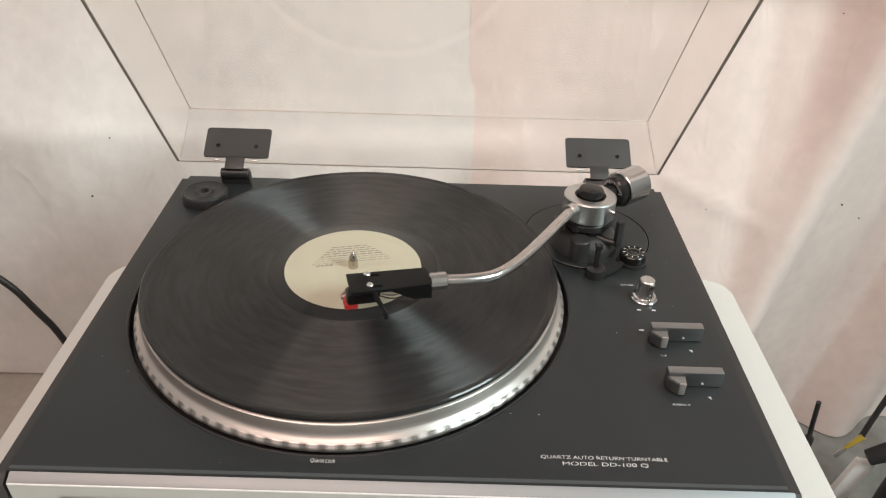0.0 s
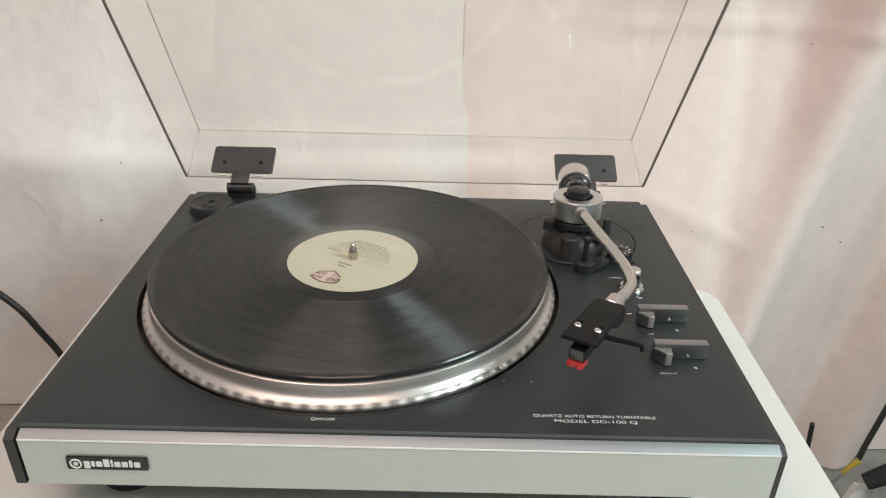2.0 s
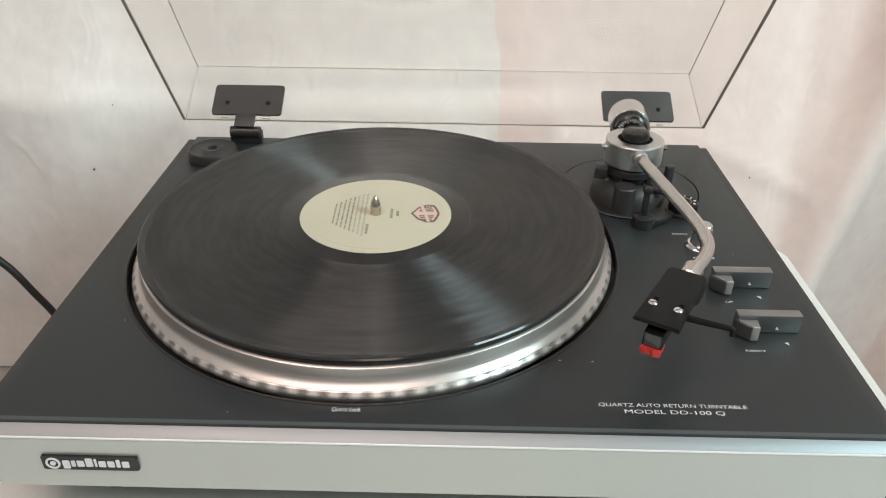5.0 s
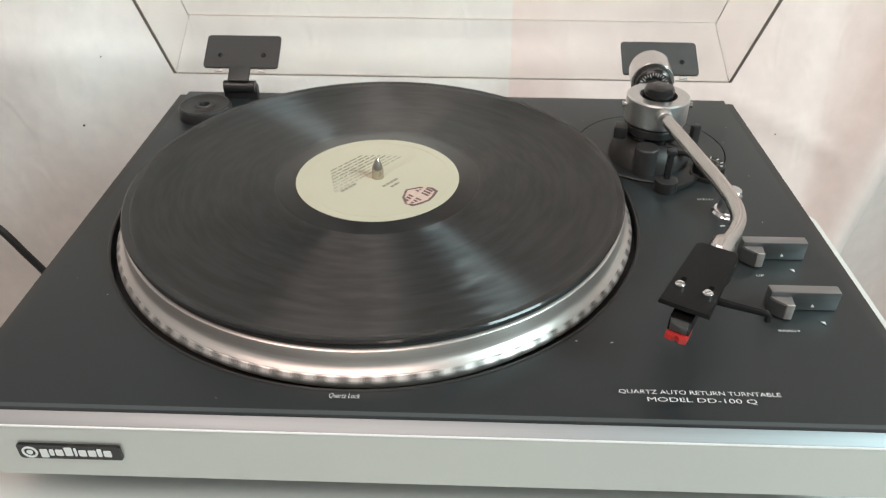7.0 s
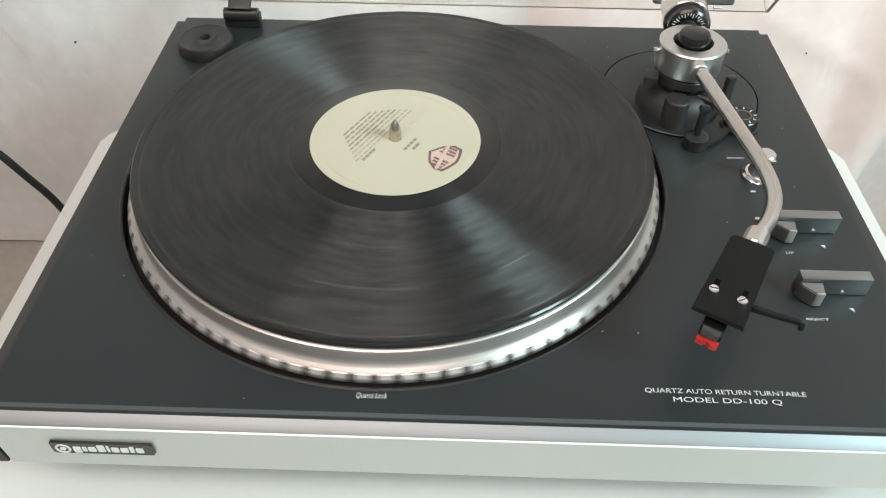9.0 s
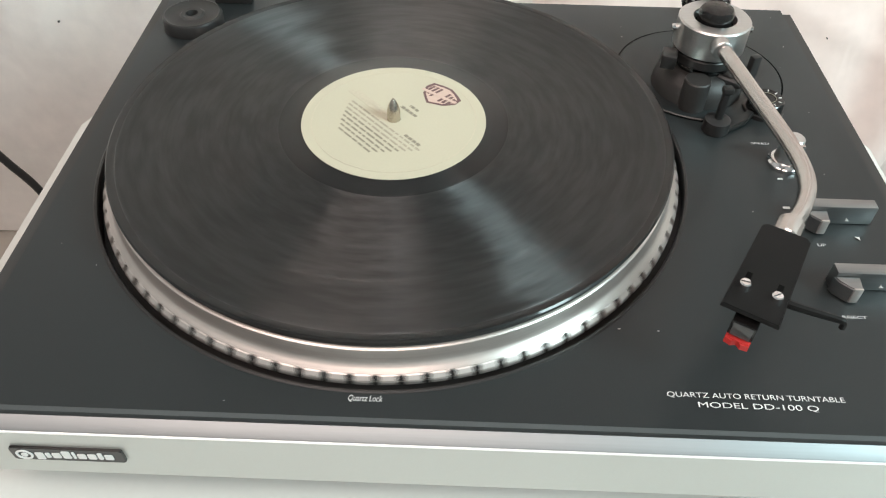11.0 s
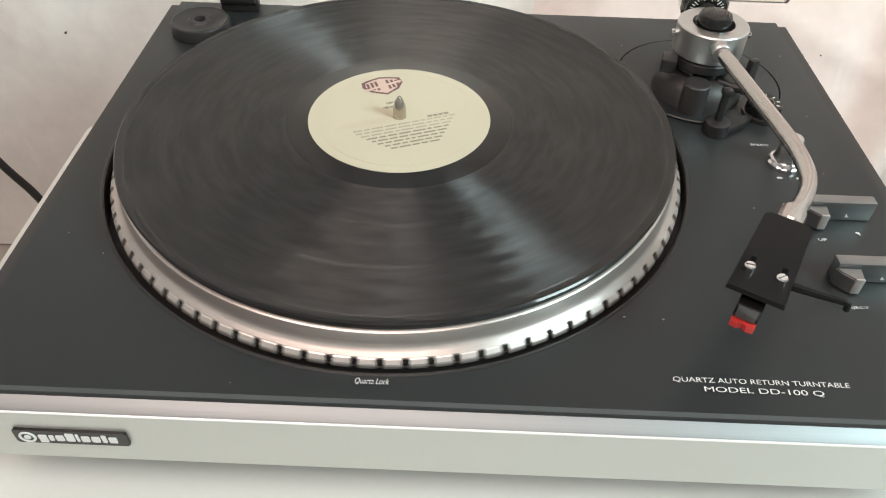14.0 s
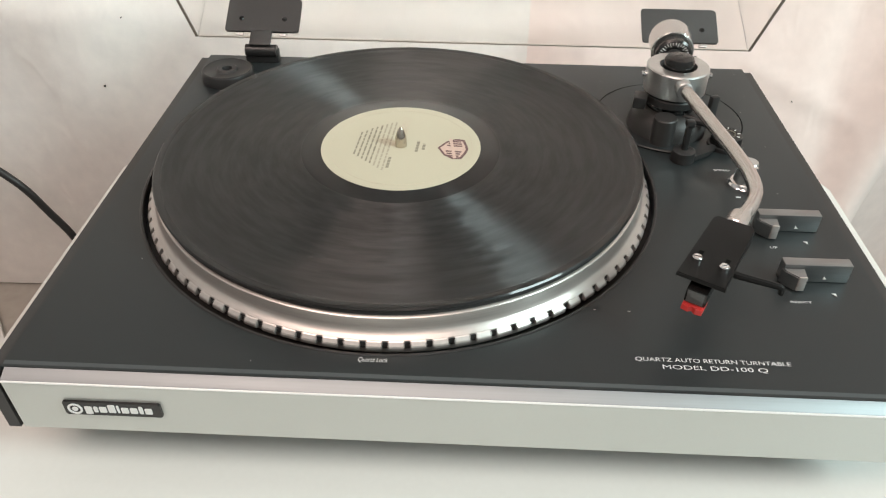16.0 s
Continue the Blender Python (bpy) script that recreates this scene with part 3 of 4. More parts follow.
def build_arm_base(tt):
    px, py = PIVOT.x, PIVOT.y
    part("arm_base_plate", lathe([(0, 0.0011), (0.0505, 0.0011), (0.0512, 0.0005), (0.0512, 0.0002)], 96, at=(0.188, 0.085, 0)), M_DECK, tt, "round black tonearm base plate", shift=BASE)
    # shade of the engraved circle, drawn as a near-black ring
    part("base_groove_shade", lathe([(0.0513, 0.0002), (0.0513, 0.0006), (0.0522, 0.0006), (0.0522, 0.0002)], 96, at=(0.188, 0.085, 0)), M_RECESS_SHADE, tt, shift=BASE)
    part("arm_tower", lathe([(0, 0.0175), (0.016, 0.0175), (0.021, 0.0160), (0.0255, 0.0110), (0.0270, 0.006), (0.0275, 0.0012)], 64, at=(px, py, 0)), M_BLACK_METAL, tt, "black tonearm tower", shift=BASE)
    part("arm_column", lathe([(0, 0.0305), (0.0130, 0.0305), (0.0130, 0.0242), (0.0165, 0.0235), (0.0165, 0.0175)], 48, at=(px, py, 0)), M_BLACK_GLOSS, tt, shift=BASE)
    plat = part("lift_platform", lathe([(0.0131, 0.0284), (0.0180, 0.0284), (0.0192, 0.0272), (0.0194, 0.0226), (0.0166, 0.0206)], 56, at=(px, py, 0)), M_BLACK, tt, "round black arm lift platform", shift=BASE)
    part("platform_ear", box(-0.026, -0.017, -0.0068, 0.0050, 0.0215, 0.0300, 0.0012, m=pose(px - 0.003, py - 0.015, 0, 0, 0, -14)), M_BLACK, plat)
    part("lift_cylinder", lathe([(0, 0.0203), (0.0072, 0.0203), (0.0078, 0.0195), (0.0078, 0.0012)], 40, at=(0.1755, 0.0475, 0)), M_BLACK_METAL, tt, "black arm lift cylinder", shift=BASE)
    # arm rest: cup, post, head
    cup = part("rest_cup", lathe([(0, 0.0085), (0.0060, 0.0085), (0.0074, 0.0076), (0.0078, 0.0012), (0.0078, 0.0003)], 40, at=(0.1858, 0.0262, 0)), M_BLACK, tt, "black cup of the arm rest", shift=BASE)
    part("rest_post", box(0.1838, 0.1878, 0.0245, 0.0285, 0.008, 0.0270, 0.0008), M_BLACK, cup)
    part("rest_head", box(0.1828, 0.1890, 0.0235, 0.0292, 0.0255, 0.0295, 0.0012), M_BLACK, cup)
    fork = part("rest_fork", box(-0.0030, 0.0030, -0.0022, 0.0022, 0.010, 0.0330, 0.0010, m=pose(0.2055, 0.0500, 0.0025, 0, 0, 25)), M_BLACK, tt, "black prong beside the tonearm", shift=BASE)
    part("fork_arm", sweep([(0.190, 0.057, 0.016), (0.198, 0.053, 0.0150), (0.2055, 0.0500, 0.0150)], 0.0028, 10, 4), M_BLACK, fork)
    part("fork_link", prism([(0.190, 0.021), (0.204, 0.0300), (0.2115, 0.0395), (0.2085, 0.0425), (0.200, 0.0345), (0.189, 0.0290)], 0.0012, 0.0040, None, 0.0006), M_BLACK, fork)
    # side force dial
    dx, dy = 0.2190, 0.0465
    dial = part("side_force_dial", lathe([(0, 0.0095), (0.0096, 0.0095), (0.0103, 0.0088), (0.0106, 0.0030), (0.0106, 0.0012)], 56, at=(dx, dy, 0)), M_BLACK_GLOSS, tt, "black dial with white marks", shift=BASE)
    part("dial_foot", lathe([(0.0107, 0.0030), (0.0120, 0.0027), (0.0122, 0.0003)], 48, at=(dx, dy, 0)), M_BLACK, dial)
    part("dial_ring", lathe([(0.0050, 0.0096), (0.0050, 0.0099), (0.0053, 0.0099), (0.0053, 0.0096)], 40, at=(dx, dy, 0)), M_PRINT, dial)
    for i in range(10):
        part("dial_mark", box(0.0068, 0.0086, -0.00028, 0.00028, 0.0096, 0.0099, m=pose(dx, dy, 0, 0, 0, 36 * i)), M_INK, dial, smooth=False)


def build_platter(tt):
    pl = part("platter", lathe([(0, 0.0148), (0.1490, 0.0148), (0.1500, 0.0147), (0.1507, 0.0141), (0.1509, 0.0132), (0.1511, 0.0092), (0.1514, 0.0070), (0.1521, 0.0056), (0.1534, 0.0046), (0.1549, 0.0033), (0.1550, 0.0026), (0.1550, -0.0014), (0.150, -0.0055), (0.150, -0.0100), (0, -0.0100)], 180), M_ALU, tt, "turned aluminium platter with a toothed strobe rim")
    pl.matrix_parent_inverse = Matrix.Translation(-BASE)
    part("rubber_mat", lathe([(0.0038, 0.0150), (0.0038, 0.0180), (0.1482, 0.0180), (0.1492, 0.0172), (0.1492, 0.0150)], 128), M_RUBBER, pl, "black rubber mat")
    part("spindle", lathe([(0, 0.0334), (0.0007, 0.0332), (0.0016, 0.0318), (0.0026, 0.0296), (0.0034, 0.0268), (0.0036, 0.0258), (0.0036, 0.0150), (0.0, 0.0150)], 32), M_SPINDLE, pl, "polished metal spindle")
    # black ring added over the aluminium to give the gaps their shade
    part("gap_shade_ring", lathe([(0.1549, 0.0026), (0.1553, 0.0024), (0.1553, -0.0016), (0.1549, -0.0018)], 180), M_RUBBER, pl, "black ring added for the shade in the strobe gaps")
    # teeth of the strobe rim, with open gaps between them
    n, half = 90, radians(1.36)
    cut = ((0.1546, 0.0034), (0.1556, 0.0027), (0.1569, 0.0012), (0.1573, 0.0003), (0.1573, -0.0012), (0.1546, -0.0014))
    bm = bmesh.new()
    ends = [[bm.verts.new((r * math.cos(a), r * math.sin(a), z)) for r, z in cut] for a in (-half, half)]
    bm.faces.new(ends[0])
    bm.faces.new(ends[1][::-1])
    for i in range(len(cut)):
        j = (i + 1) % len(cut)
        bm.faces.new((ends[0][i], ends[0][j], ends[1][j], ends[1][i]))
    tooth = mesh_from("strobe_tooth", bm, M_TOOTH, False)
    for i in range(n):
        ob = new("strobe_tooth", tooth)
        ob.parent = pl
        ob.matrix_basis = pose(0, 0, 0, 0, 0, 360 * (i + 0.5) / n)
    return pl


PIVOT = Vector((0.1832, 0.0712, 0.0402))


def build_tonearm(tt):
    """Built about its pivot, in its resting direction."""
    arm = part("tonearm", sweep([(-0.0005, -0.0195, 0.0010), (0.0038, -0.041, 0.0000), (0.0108, -0.074, -0.0018), (0.0160, -0.101, -0.0028), (0.0179, -0.120, -0.0032), (0.0160, -0.136, -0.0032), (0.0091, -0.151, -0.0026), (-0.0002, -0.1644, -0.0022)], 0.0041, 20), M_TUBE, tt, "satin chrome curved tonearm tube")
    arm.matrix_parent_inverse = Matrix.Translation(-BASE)
    ax = Matrix(((1, 0, 0, 0), (0, 0, 1, 0), (0, -1, 0, 0), (0, 0, 0, 1)))  # turns z into +y
    part("gimbal_ring", lathe([(0.0125, 0.0070), (0.0200, 0.0070), (0.0209, 0.0062), (0.0209, -0.0098), (0.0202, -0.0106), (0.0125, -0.0106), (0.0125, 0.0070)], 72), M_SATIN, arm, "satin metal bearing ring")
    part("bearing_cap", lathe([(0, 0.0138), (0.0060, 0.0136), (0.0090, 0.0127), (0.0100, 0.0108), (0.0100, 0.0030), (0.0115, 0.0026), (0.0123, 0.0010), (0.0123, -0.0078), (0, -0.0078)], 48), M_BLACK_GLOSS, arm, "glossy black bearing cap")
    part("arm_socket", lathe([(0, 0.005), (0.0050, 0.005), (0.0056, 0.0042), (0.0056, -0.0030), (0, -0.0030)], 28, pose(-0.0002, -0.0222, 0.0008) @ ax.inverted()), M_SATIN, arm)
    for sx in (-1, 1):
        part("bearing_screw", lathe([(0, 0.0034), (0.0015, 0.0034), (0.0020, 0.0028), (0.0020, 0)], 20, pose(sx * 0.0205, 0.0, 0.0) @ pose(0, 0, 0, 0, 90 * sx, 0)), M_CHROME, arm)
    # counterweight
    w = pose(0, 0, 0.001, 0, 0, -6) @ ax
    part("counterweight_stub", lathe([(0, 0.018), (0.0060, 0.018), (0.0060, 0.030), (0, 0.030)], 28, w), M_BLACK, arm)
    part("counterweight_dial", lathe([(0, 0.0262), (0.0112, 0.0262), (0.0126, 0.0276), (0.0128, 0.0345), (0, 0.0345)], 48, w), M_BLACK_GLOSS, arm, "black tracking force dial")
    for i in range(15):
        part("force_mark", box(-0.0002, 0.0002, 0.0088 if i % 3 else 0.0076, 0.0108, -0.0264, -0.0260, m=w @ pose(0, 0, 0, 180, 0, 0) @ pose(0, 0, 0, 0, 0, (i - 7) * 11)), M_INK, arm, smooth=False)
    part("counterweight", lathe([(0, 0.0347), (0.0142, 0.0347), (0.0149, 0.0355), (0.0149, 0.0590), (0.0140, 0.0602), (0.0122, 0.0602), (0.0118, 0.0586), (0, 0.0586)], 56, w), M_WEIGHT, arm, "turned metal counterweight")
    # headshell, along its own axis
    h = Matrix.Translation((-0.0007, -0.1642, -0.0024)) @ pose(0, 0, 0, 0, 0, -30.6)  # y runs back along the shell
    ribs = lathe([(0, -0.0025), (0.0054, -0.0025), (0.0061, -0.0018), (0.0061, 0.0090), (0.0054, 0.0097), (0, 0.0097)], 14, h @ ax.inverted())
    part("locking_collar", ribs, M_TUBE, arm, "ribbed chrome locking collar", smooth=False)
    shell = [(-0.0082, -0.0096), (0.0082, -0.0096), (0.0102, -0.0115), (0.0114, -0.0640), (-0.0114, -0.0640), (-0.0102, -0.0115)]
    part("headshell", prism(shell, 0.0034, 0.0054, h, 0.0004), M_HEADSHELL, arm, "flat black headshell")
    side = h @ Matrix(((0, 0, 1, 0), (1, 0, 0, 0), (0, 1, 0, 0), (0, 0, 0, 1)))
    for sx in (-1, 1):
        part("headshell_flange", prism([(-0.010, -0.0058), (-0.022, -0.0052), (-0.038, 0.0033), (-0.010, 0.0033)], sx * 0.0096 - 0.0006, sx * 0.0096 + 0.0006, side), M_HEADSHELL, arm, smooth=False)
        # shade of the open slot, drawn as a near-black block
        part("slot", box(sx * 0.00635 - 0.0011, sx * 0.00635 + 0.0011, -0.0500, -0.0425, 0.0050, 0.00555, 0.0, m=h), M_RECESS_SHADE, arm, smooth=False)
        spot = h @ pose(sx * 0.00635, -0.0506, 0)
        part("mounting_screw", lathe([(0, 0.0078), (0.0019, 0.0078), (0.0023, 0.0073), (0.0023, 0.0055), (0, 0.0055)], 20, spot), M_CHROME, arm, "slotted metal screw")
        # shade of the screw's slot, drawn as a black strip on its head
        part("screw_slot_shade", box(-0.0020, 0.0020, -0.0002, 0.0002, 0.0078, 0.00795, m=spot @ pose(0, 0, 0, 0, 0, 35 + 20 * sx)), M_BLACK, arm, smooth=False)
    lift = sweep([(0.0098, -0.0480, 0.0030), (0.0130, -0.0482, 0.0032), (0.0200, -0.0470, 0.0030), (0.0285, -0.0452, 0.0026), (0.0318, -0.0446, 0.0020), (0.0324, -0.0445, -0.0014)], lambda t: 0.0020 - 0.0007 * t, 8, 5)
    bmesh.ops.transform(lift, matrix=h, verts=lift.verts)
    part("finger_lift", lift, M_HEADSHELL, arm)
    part("cartridge", merged([box(-0.0082, 0.0082, -0.0560, -0.0440, -0.0010, 0.0032, 0.0006, m=h), box(-0.0050, 0.0050, -0.0650, -0.0440, -0.0090, -0.0006, 0.0008, m=h)]), M_BLACK_GLOSS, arm, "black cartridge body")
    part("cartridge_face", box(-0.0040, 0.0040, -0.0658, -0.0648, -0.0078, -0.0012, 0.0003, m=h), M_SMOKE, arm, "grey face plate of the cartridge")
    part("stylus_block", prism([(-0.0049, -0.0585), (0.0049, -0.0585), (0.0049, -0.0668), (0.0018, -0.0674), (0.0, -0.0660), (-0.0018, -0.0674), (-0.0049, -0.0668)], -0.0122, -0.0086, h, 0.0006), M_RED, arm, "red stylus holder")
    for i, lx in enumerate((-0.0045, -0.0015, 0.0015, 0.0045)):
        wire = sweep([(lx, -0.0440, -0.0040), (lx * 1.2, -0.034, -0.0065), (lx * 0.8, -0.020, -0.0040), (lx * 0.5, -0.008, -0.0010)], 0.0005, 6, 4)
        bmesh.ops.transform(wire, matrix=h, verts=wire.verts)
        part("lead_wire", wire, (M_RED, M_WHITE, M_SATIN, M_BLACK)[i], arm)
    return arm


LID_AT, LID_OPEN = (0.0, 0.1642, 0.0176), 58.0


def build_lid(tt):
    """Built closed, with the hinge line at its origin, then swung open."""
    lx0, lx1, dep, hgt, th = -0.1822, 0.2650, 0.345, 0.0610, 0.0027
    m = Matrix.Translation(LID_AT) @ pose(0, 0, 0, -LID_OPEN, 0, 0)
    g = 0.0002

    def moulded(bm):
        """The sides lean in towards the top, and the right side flares a little."""
        for v in bm.verts:
            v.co.x += (-0.022 * v.co.y - 0.075 * v.co.z) if v.co.x > 0 else 0.02 * v.co.z
        bmesh.ops.transform(bm, matrix=m, verts=bm.verts)
        return bm

    lid = part("dust_cover", moulded(box(lx0, lx1, -dep, 0.0, hgt - th, hgt, 0.0006, 1)), M_GLASS, tt, "clear acrylic dust cover, hinged open", smooth=False, shift=BASE)
    lid.visible_shadow = False
    lid.data.materials.append(M_EDGE_LIT)
    for f in lid.data.polygons:
        f.material_index = 1 if f.area < 0.004 else 0
    for name, b in (("back_panel", (lx0 + th + g, lx1 - th - g, -th, 0, 0, hgt - th - g)), ("front_panel", (lx0 + th + g, lx1 - th - g, -dep, -dep + th, 0, hgt - th - g)),
                    ("side_panel", (lx0, lx0 + th, -dep, 0, 0, hgt - th - g)), ("side_panel", (lx1 - th, lx1, -dep, 0, 0, hgt - th - g))):
        p = part(name, moulded(box(*b, 0.0005, 1)), M_GLASS, lid, smooth=False)
        p.visible_shadow = False
        p.data.materials.append(M_EDGE_SHADED if name == "side_panel" else M_EDGE_LIT)
        for f in p.data.polygons:
            f.material_index = 1 if f.area < 0.002 and f.area > 0.0001 else 0
    for hx0, hx1 in ((-0.1575, -0.0975), (0.1785, 0.2385)):
        pl = part("hinge_plate", prism(round_rect(hx0, hx1, 0.0040, 0.0355, 0.0025), 0.0026, 0.0044, m @ Matrix(((1, 0, 0, 0), (0, 0, -1, 0), (0, 1, 0, 0), (0, 0, 0, 1))), 0.0004), M_BLACK_METAL, tt, "black metal hinge plate on the dust cover", shift=BASE)
        for sx in (hx0 + 0.0125, hx1 - 0.0125):
            part("hinge_screw", lathe([(0, 0.0012), (0.0014, 0.0012), (0.0020, 0.0006), (0.0020, 0)], 16, m @ pose(sx, -0.0044, 0.0160, 90, 0, 0)), M_BLACK_GLOSS, pl)
        for sx in (hx0 + 0.0125, hx1 - 0.0125):
            part("hinge_nut", box(sx - 0.0030, sx + 0.0030, -0.0042, -0.0020, 0.0008, 0.0030, 0.0004, m=m), M_SATIN, pl)
        cx = (hx0 + hx1) / 2
        part("hinge_neck", box(cx - 0.0085, cx + 0.0085, -0.0052, -0.0030, -0.009, 0.0050, 0.0006, m=m), M_BLACK_METAL, pl)
        part("hinge_barrel", lathe([(0, -0.0125), (0.0048, -0.0125), (0.0048, 0.0125), (0, 0.0125)], 24, pose(cx, 0.1580, 0.0105, 0, 90, 0)), M_BLACK, pl)
        part("hinge_bracket", box(cx - 0.0135, cx + 0.0135, 0.1560, 0.1640, 0.0004, 0.0110, 0.0012), M_BLACK, pl)


# ---- record ----
def build_record():
    zt = 0.0195
    rec = part("record", lathe([(0.0037, 0.0000), (0.0037, 0.0019), (0.0505, 0.0019), (0.0511, 0.0016), (0.1465, 0.0016), (0.1485, 0.0021), (0.1500, 0.0020), (0.1508, 0.0012), (0.1500, 0.0002), (0.1480, 0.0), (0.0037, 0.0)], 192), M_VINYL)
    tagged(rec, "black long-playing record with a cream paper label on the platter", "record")
    lab = part("label", lathe([(0.0037, 0.00195), (0.0037, 0.0022), (0.0503, 0.0022), (0.0504, 0.00195)], 96), M_LABEL, rec, "cream paper label with faded print")
    part("label_ring", lathe([(0.0446, 0.00225), (0.0446, 0.00232), (0.0452, 0.00232), (0.0452, 0.00225)], 96), M_PRINT_PALE, lab)
    z0, z1 = 0.00222, 0.0023
    # the top of the print points along +x
    rng = random.Random(4)
    for i in range(8):
        r = -0.0072 - i * 0.0029
        half = min(0.0300, math.sqrt(max(0.0, 0.0405 ** 2 - r * r))) * (1.0 - 0.075 * i)
        y = -half
        while y < half - 0.002:
            w = rng.uniform(0.002, 0.0075)
            part("print_bar", box(r - 0.00055, r + 0.00055, y, min(half, y + w), z0, z1), M_PRINT if i > 2 else M_PRINT_SOFT, lab, smooth=False)
            y += w + 0.0011
    for r, a, b in ((0.0005, 0.005, 0.034), (-0.0020, 0.008, 0.037)):
        part("print_bar", box(r - 0.0014, r + 0.0014, a, b, z0, z1), M_PRINT_PALE, lab, smooth=False)
    for r, a, b in ((-0.0045, -0.027, -0.0145), (0.0105, -0.0065, 0.0065), (0.0145, -0.0035, 0.0035)):
        y = a
        while y < b:
            part("print_bar", box(r - 0.0009, r + 0.0009, y, min(b, y + 0.0026), z0, z1), M_PRINT, lab, smooth=False)
            y += 0.0032
    # emblem: a plain shield with stripes and a band
    def shield(s):
        return [(0.0330 + s * a, s * b) for a, b in ((0.0078, 0.0), (0.0068, 0.0045), (0.0050, 0.0092), (0.0008, 0.0098), (-0.0040, 0.0066), (-0.0078, 0.0), (-0.0040, -0.0066), (0.0008, -0.0098), (0.0050, -0.0092), (0.0068, -0.0045))]
    part("emblem", prism(shield(1.25), z0, z1), M_PLUM, lab, "plum coloured shield emblem", smooth=False)
    part("emblem_field", prism(shield(1.04), z1, z1 + 0.00006), M_PINK, lab, smooth=False)
    for y in (-0.0086, -0.0060, -0.0034, 0.0034, 0.0060, 0.0086):
        part("emblem_stripe", box(0.0278 + abs(y) * 0.3, 0.0395 - abs(y) * 0.25, y - 0.0008, y + 0.0008, z1 + 0.00007, z1 + 0.00012), M_PLUM, lab, smooth=False)
    part("emblem_band", box(-0.0010, 0.0010, -0.0118, 0.0118, z1 + 0.00014, z1 + 0.0002, m=pose(0.0328, 0, 0, 0, 0, 12)), M_PINK, lab, smooth=False)
    return rec


def build_adaptor():
    ob = part("single_adaptor", lathe([(0.0035, 0.0068), (0.0040, 0.0090), (0.0070, 0.0092), (0.0085, 0.0080), (0.0165, 0.0080), (0.0182, 0.0090), (0.0192, 0.0086), (0.0200, 0.0070), (0.0202, 0.0004), (0.0035, 0.0004), (0.0035, 0.0068)], 64, at=(-0.1475, 0.1270, 0)), M_BLACK)
    tagged(ob, "round black centre adaptor lying on the deck", "record adaptor")


# ---- behind the table ----
BATTEN = (-0.462, 0.130, -0.3473, 0, 0, 36)


def build_clutter():
    tagged(part("power_cable", sweep([(-0.70, 0.19, -0.03), (-0.54, 0.19, -0.070), (-0.45, 0.19, -0.112), (-0.404, 0.19, -0.148), (-0.380, 0.19, -0.187), (-0.362, 0.19, -0.225), (-0.342, 0.19, -0.31), (-0.34, 0.18, -0.4555)], 0.0038, 12), M_BLACK), "black power cable hanging beside the table", "cable")
    c = part("hanging_plug", sweep([(0.518, 0.19, -0.292), (0.521, 0.19, -0.325), (0.524, 0.19, -0.360), (0.519, 0.19, -0.380)], lambda t: 0.0030 if t < 0.55 else 0.0062, 12), M_BLACK)
    part("plug_cable", sweep([(0.519, 0.19, -0.378), (0.53, 0.185, -0.42), (0.55, 0.17, -0.455)], 0.0030, 10), M_BLACK, c)
    tagged(c, "black plug on a cable behind the table", "plug")
    y = part("cable_connector", sweep([(0.590, 0.19, -0.348), (0.582, 0.19, -0.358), (0.574, 0.19, -0.370)], lambda t: 0.0042 - 0.0018 * t, 14), M_YELLOW)
    part("connector_cable", sweep([(0.589, 0.192, -0.350), (0.600, 0.200, -0.320), (0.622, 0.212, -0.25), (0.650, 0.222, -0.14), (0.680, 0.226, 0.0)], 0.0036, 10), M_BLACK, y)
    part("connector_tip", sweep([(0.575, 0.19, -0.369), (0.566, 0.19, -0.384)], 0.0026, 10, 2), M_SATIN, y)
    tagged(y, "yellow connector on a black cable", "connector")
    t = part("black_strut", sweep([(0.70, 0.16, -0.27), (0.650, 0.16, -0.335), (0.632, 0.155, -0.385), (0.612, 0.14, -0.458)], 0.015, 14), M_BLACK)
    part("strut_clamp", sweep([(0.598, 0.178, -0.372), (0.628, 0.172, -0.348), (0.68, 0.165, -0.322)], lambda t: 0.010 + 0.006 * t, 12), M_RUBBER, t)
    tagged(t, "black strut with a rubber clamp on the floor", "strut")
    tagged(part("white_bracket", box(-0.012, 0.012, -0.005, 0.005, 0, 0.075, 0.002, m=pose(0.585, 0.185, -0.458, 0, 14, 0)), M_WHITE), "white plastic bracket on the floor", "bracket")
    tagged(part("grey_pole", sweep([(0.735, 0.215, -0.458), (0.742, 0.217, -0.1), (0.760, 0.225, 0.5)], 0.009, 14), M_LEVER), "grey metal pole beside the sheeting", "pole")
    tagged(part("card_box", box(-0.66, -0.30, -0.20, 0.262, -0.4595, -0.3475, 0.003), M_CARD), "grey brown cardboard box beside the table", "box")
    tagged(part("white_batten", box(-0.012, 0.012, -0.14, 0.10, 0, 0.008, 0.001, m=pose(*BATTEN)), M_WHITE), "white batten lying on the cardboard box", "batten")
    b = part("grey_basin", lathe([(0, 0), (0.070, 0.0), (0.080, 0.05), (0.084, 0.105), (0.081, 0.105), (0.077, 0.05), (0.068, 0.004), (0, 0.004)], 48, at=(0.425, 0.125, -0.4598)), M_FLOOR)
    tagged(b, "round grey tub on the floor behind the table", "tub")


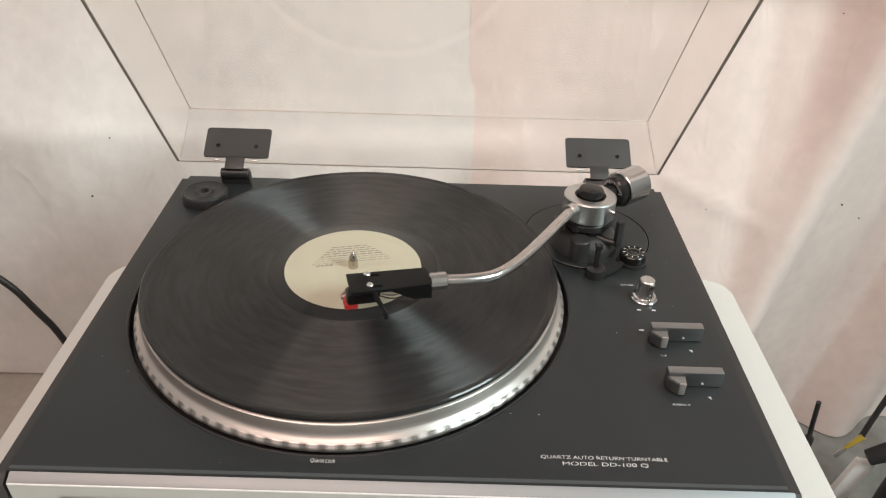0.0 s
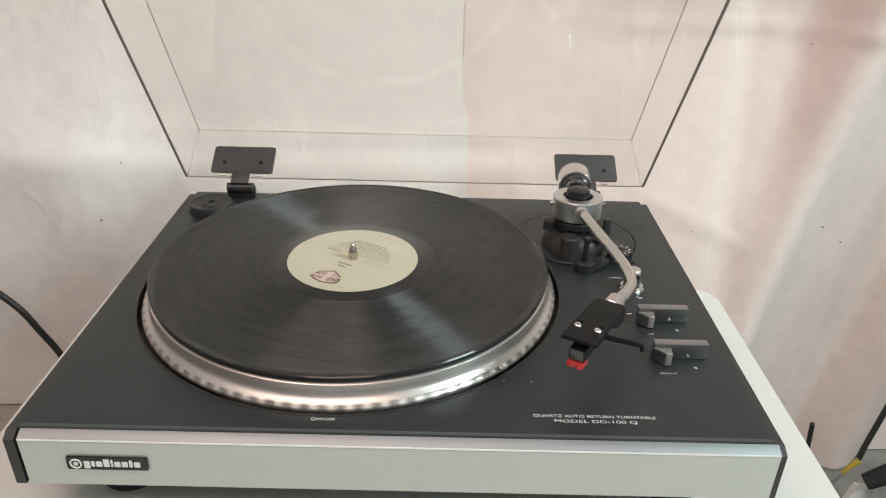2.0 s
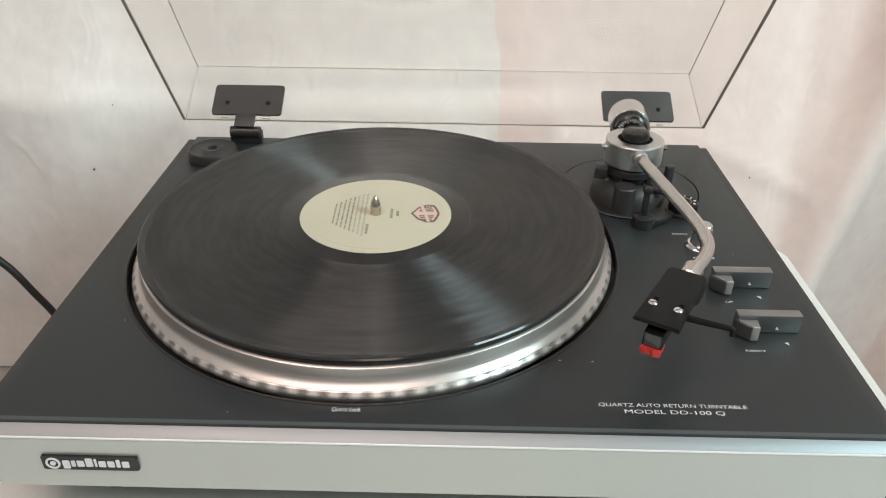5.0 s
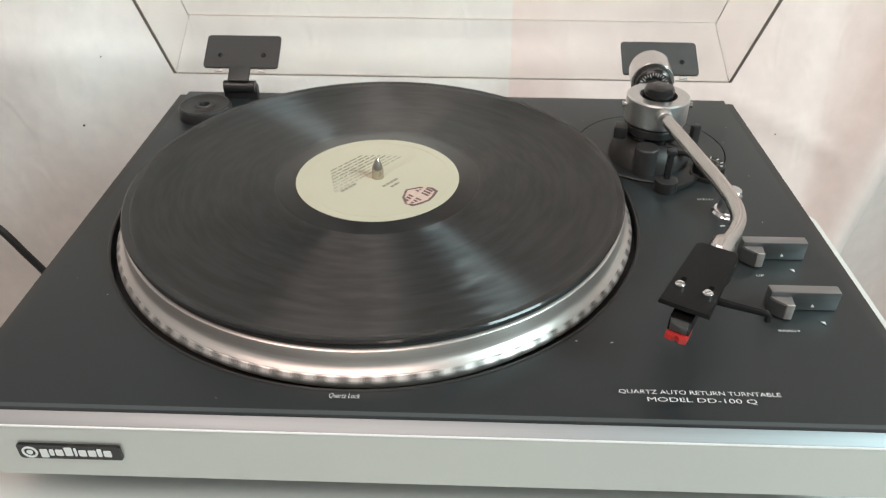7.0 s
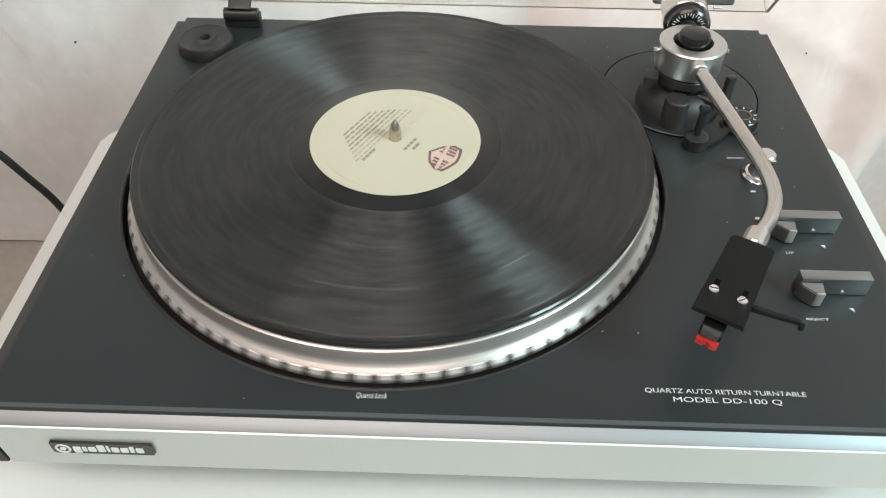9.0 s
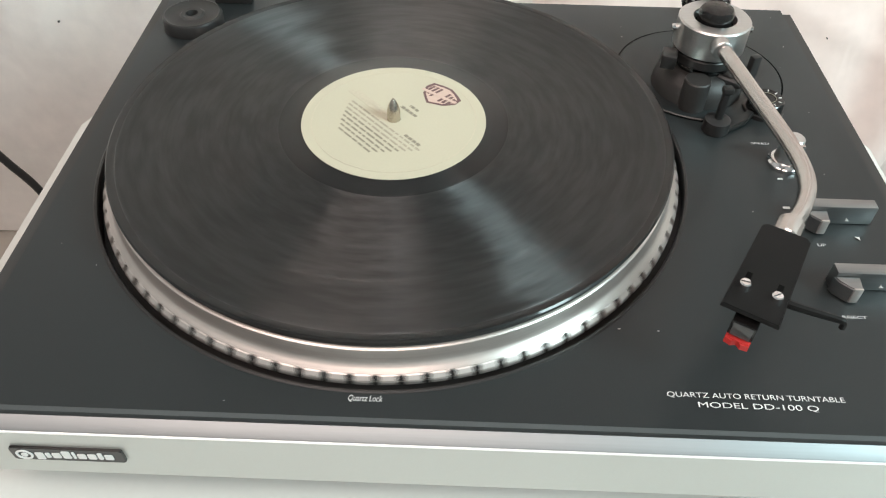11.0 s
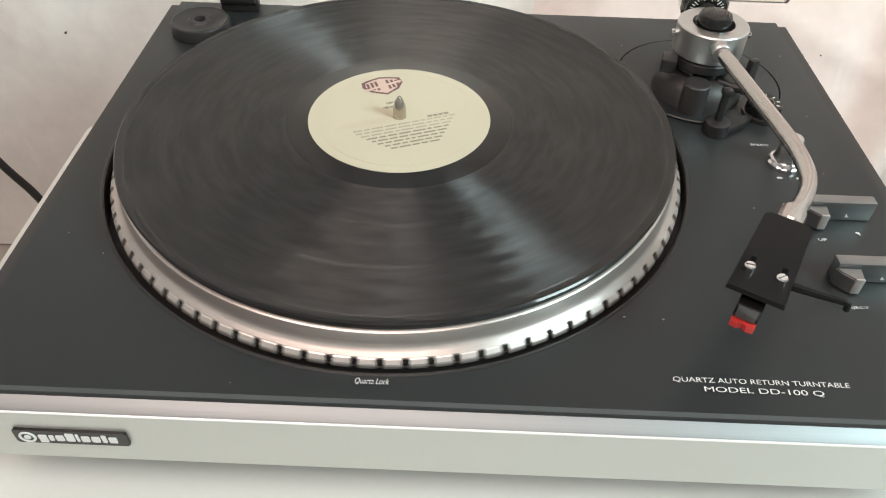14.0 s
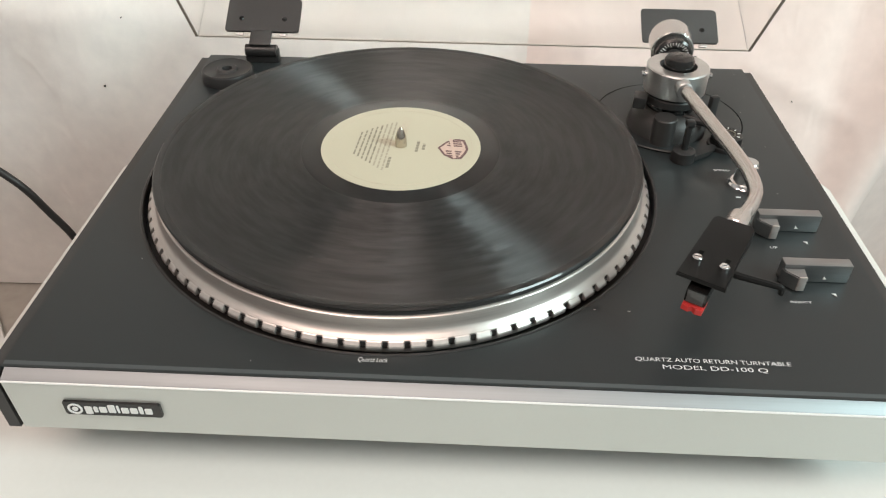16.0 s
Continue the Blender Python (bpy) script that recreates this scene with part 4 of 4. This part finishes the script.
def build_specks():
    """Dark specks on the sheeting and dust on the deck."""
    for sheet, drape, spots in ((sheet_left, left_drape, ((-0.318, -0.074, 0.0022), (-0.285, -0.005, 0.0012), (-0.41, 0.05, 0.0010))),
                                (sheet_right, draped_right, ((0.359, -0.078, 0.0012), (0.521, -0.080, 0.0020), (0.471, 0.126, 0.0013), (0.56, -0.11, 0.0014)))):
        for x, z, r in spots:
            part("dirt_speck", lathe([(0, 0.0012), (r * 0.3, 0.0010), (r * 0.5, 0.0), (0, -0.003)], 10, pose(x, drape(x, z) - 0.0012, z, 90, 0, 0)), M_SPECK, sheet)
    rng = random.Random(11)
    bits = []
    for i in range(55):
        x, y = rng.uniform(-0.165, 0.255), rng.uniform(-0.172, 0.160)
        if x * x + y * y < 0.163 ** 2:
            continue
        r = rng.uniform(0.00010, 0.00026)
        bits.append(prism([(x + r * math.cos(a) * rng.uniform(0.6, 1.8), y + r * math.sin(a)) for a in (0.3, 1.6, 2.9, 4.1, 5.4)], 0.0002, 0.0005))
    for x, y in ((0.1105, -0.124), (0.128, -0.1245)):
        bits.append(prism([(x - 0.0007, y), (x, y - 0.0003), (x + 0.0008, y + 0.0001), (x, y + 0.0003)], 0.0002, 0.0005))
    tagged(part("dust", merged(bits), M_DUST, smooth=False), "pale dust specks on the deck", "dust", kind="stuff")
    tagged(part("crumb", lathe([(0, 0.0008), (0.0008, 0.0004), (0.0009, 0.0)], 8, at=(0.107, -0.214, TABLE_Z)), M_SPECK), "tiny dark crumb on the white table", "crumb")


# ---- what moves ----
SPIN_TRIM = [(0.0, -2.0), (7.2, -2.0), (8.0, 7.0), (9.0, 9.0), (12.5, 8.5), (13.5, 8.0), (14.5, 1.0), (15.5, -8.0), (16.0, -13.0)]


def spin(t):
    """The emblem's direction, in degrees: steady, then running down unevenly from 7 s."""
    a = 103.5 - 200.0 * (t - 6.3)
    for (t0, d0), (t1, d1) in zip(SPIN_TRIM, SPIN_TRIM[1:]):
        if t0 <= t <= t1 + 1e-6:
            a += d0 + (d1 - d0) * ease(t0, t1, t)
            break
    return a + (9.45 * (t - 7.0) ** 2 if t > 7.0 else 0.0)


ARM_SWING = [(0.0, -45.0, 1.6), (0.3, -37.3, 1.6), (0.5, -32.3, 1.6), (0.7, -27.2, 1.6), (0.9, -22.9, 1.6), (1.1, -18.7, 1.6), (1.3, -14.9, 1.6), (1.5, -9.6, 1.6),
             (1.6, -7.2, 1.6), (1.7, -4.8, 1.6), (1.8, -1.6, 1.6), (1.9, 0.0, 1.5), (2.0, 0.0, 1.5), (2.5, 0.0, 1.4), (3.5, 0.0, 1.1), (4.2, 0.0, 0.8), (6.3, 0.0, 0.0), (16.0, 0.0, 0.0)]


def motions():
    times = [0.2 * i for i in range(81)]
    walk(platter, [(t, pose(0, 0, 0, 0, 0, spin(t))) for t in times])
    walk(record, [(t, pose(0, 0, 0.0181, 0, 0, spin(t))) for t in times])
    walk(tonearm, [(t, pose(*PIVOT, 0, 0, a) @ pose(0, 0, 0, -up, 0, 0)) for t, a, up in ARM_SWING])


build_room()
sheet_left = hanging_sheet("backdrop_sheet", -1.35, 0.095, -0.345, 0.95, M_CLOTH_L, left_drape, "creased white sheeting hung behind the table", 3.1)
sheet_right = hanging_sheet("backdrop_sheet", 0.088, 1.35, -0.458, 0.95, M_CLOTH_R, draped_right, "creased white sheeting hung behind the table, pink light in its colour", 8.3)
build_table()
turntable = build_turntable()
build_arm_base(turntable)
platter = build_platter(turntable)
tonearm = build_tonearm(turntable)
build_lid(turntable)
record = build_record()
build_adaptor()
build_clutter()
build_specks()
motions()
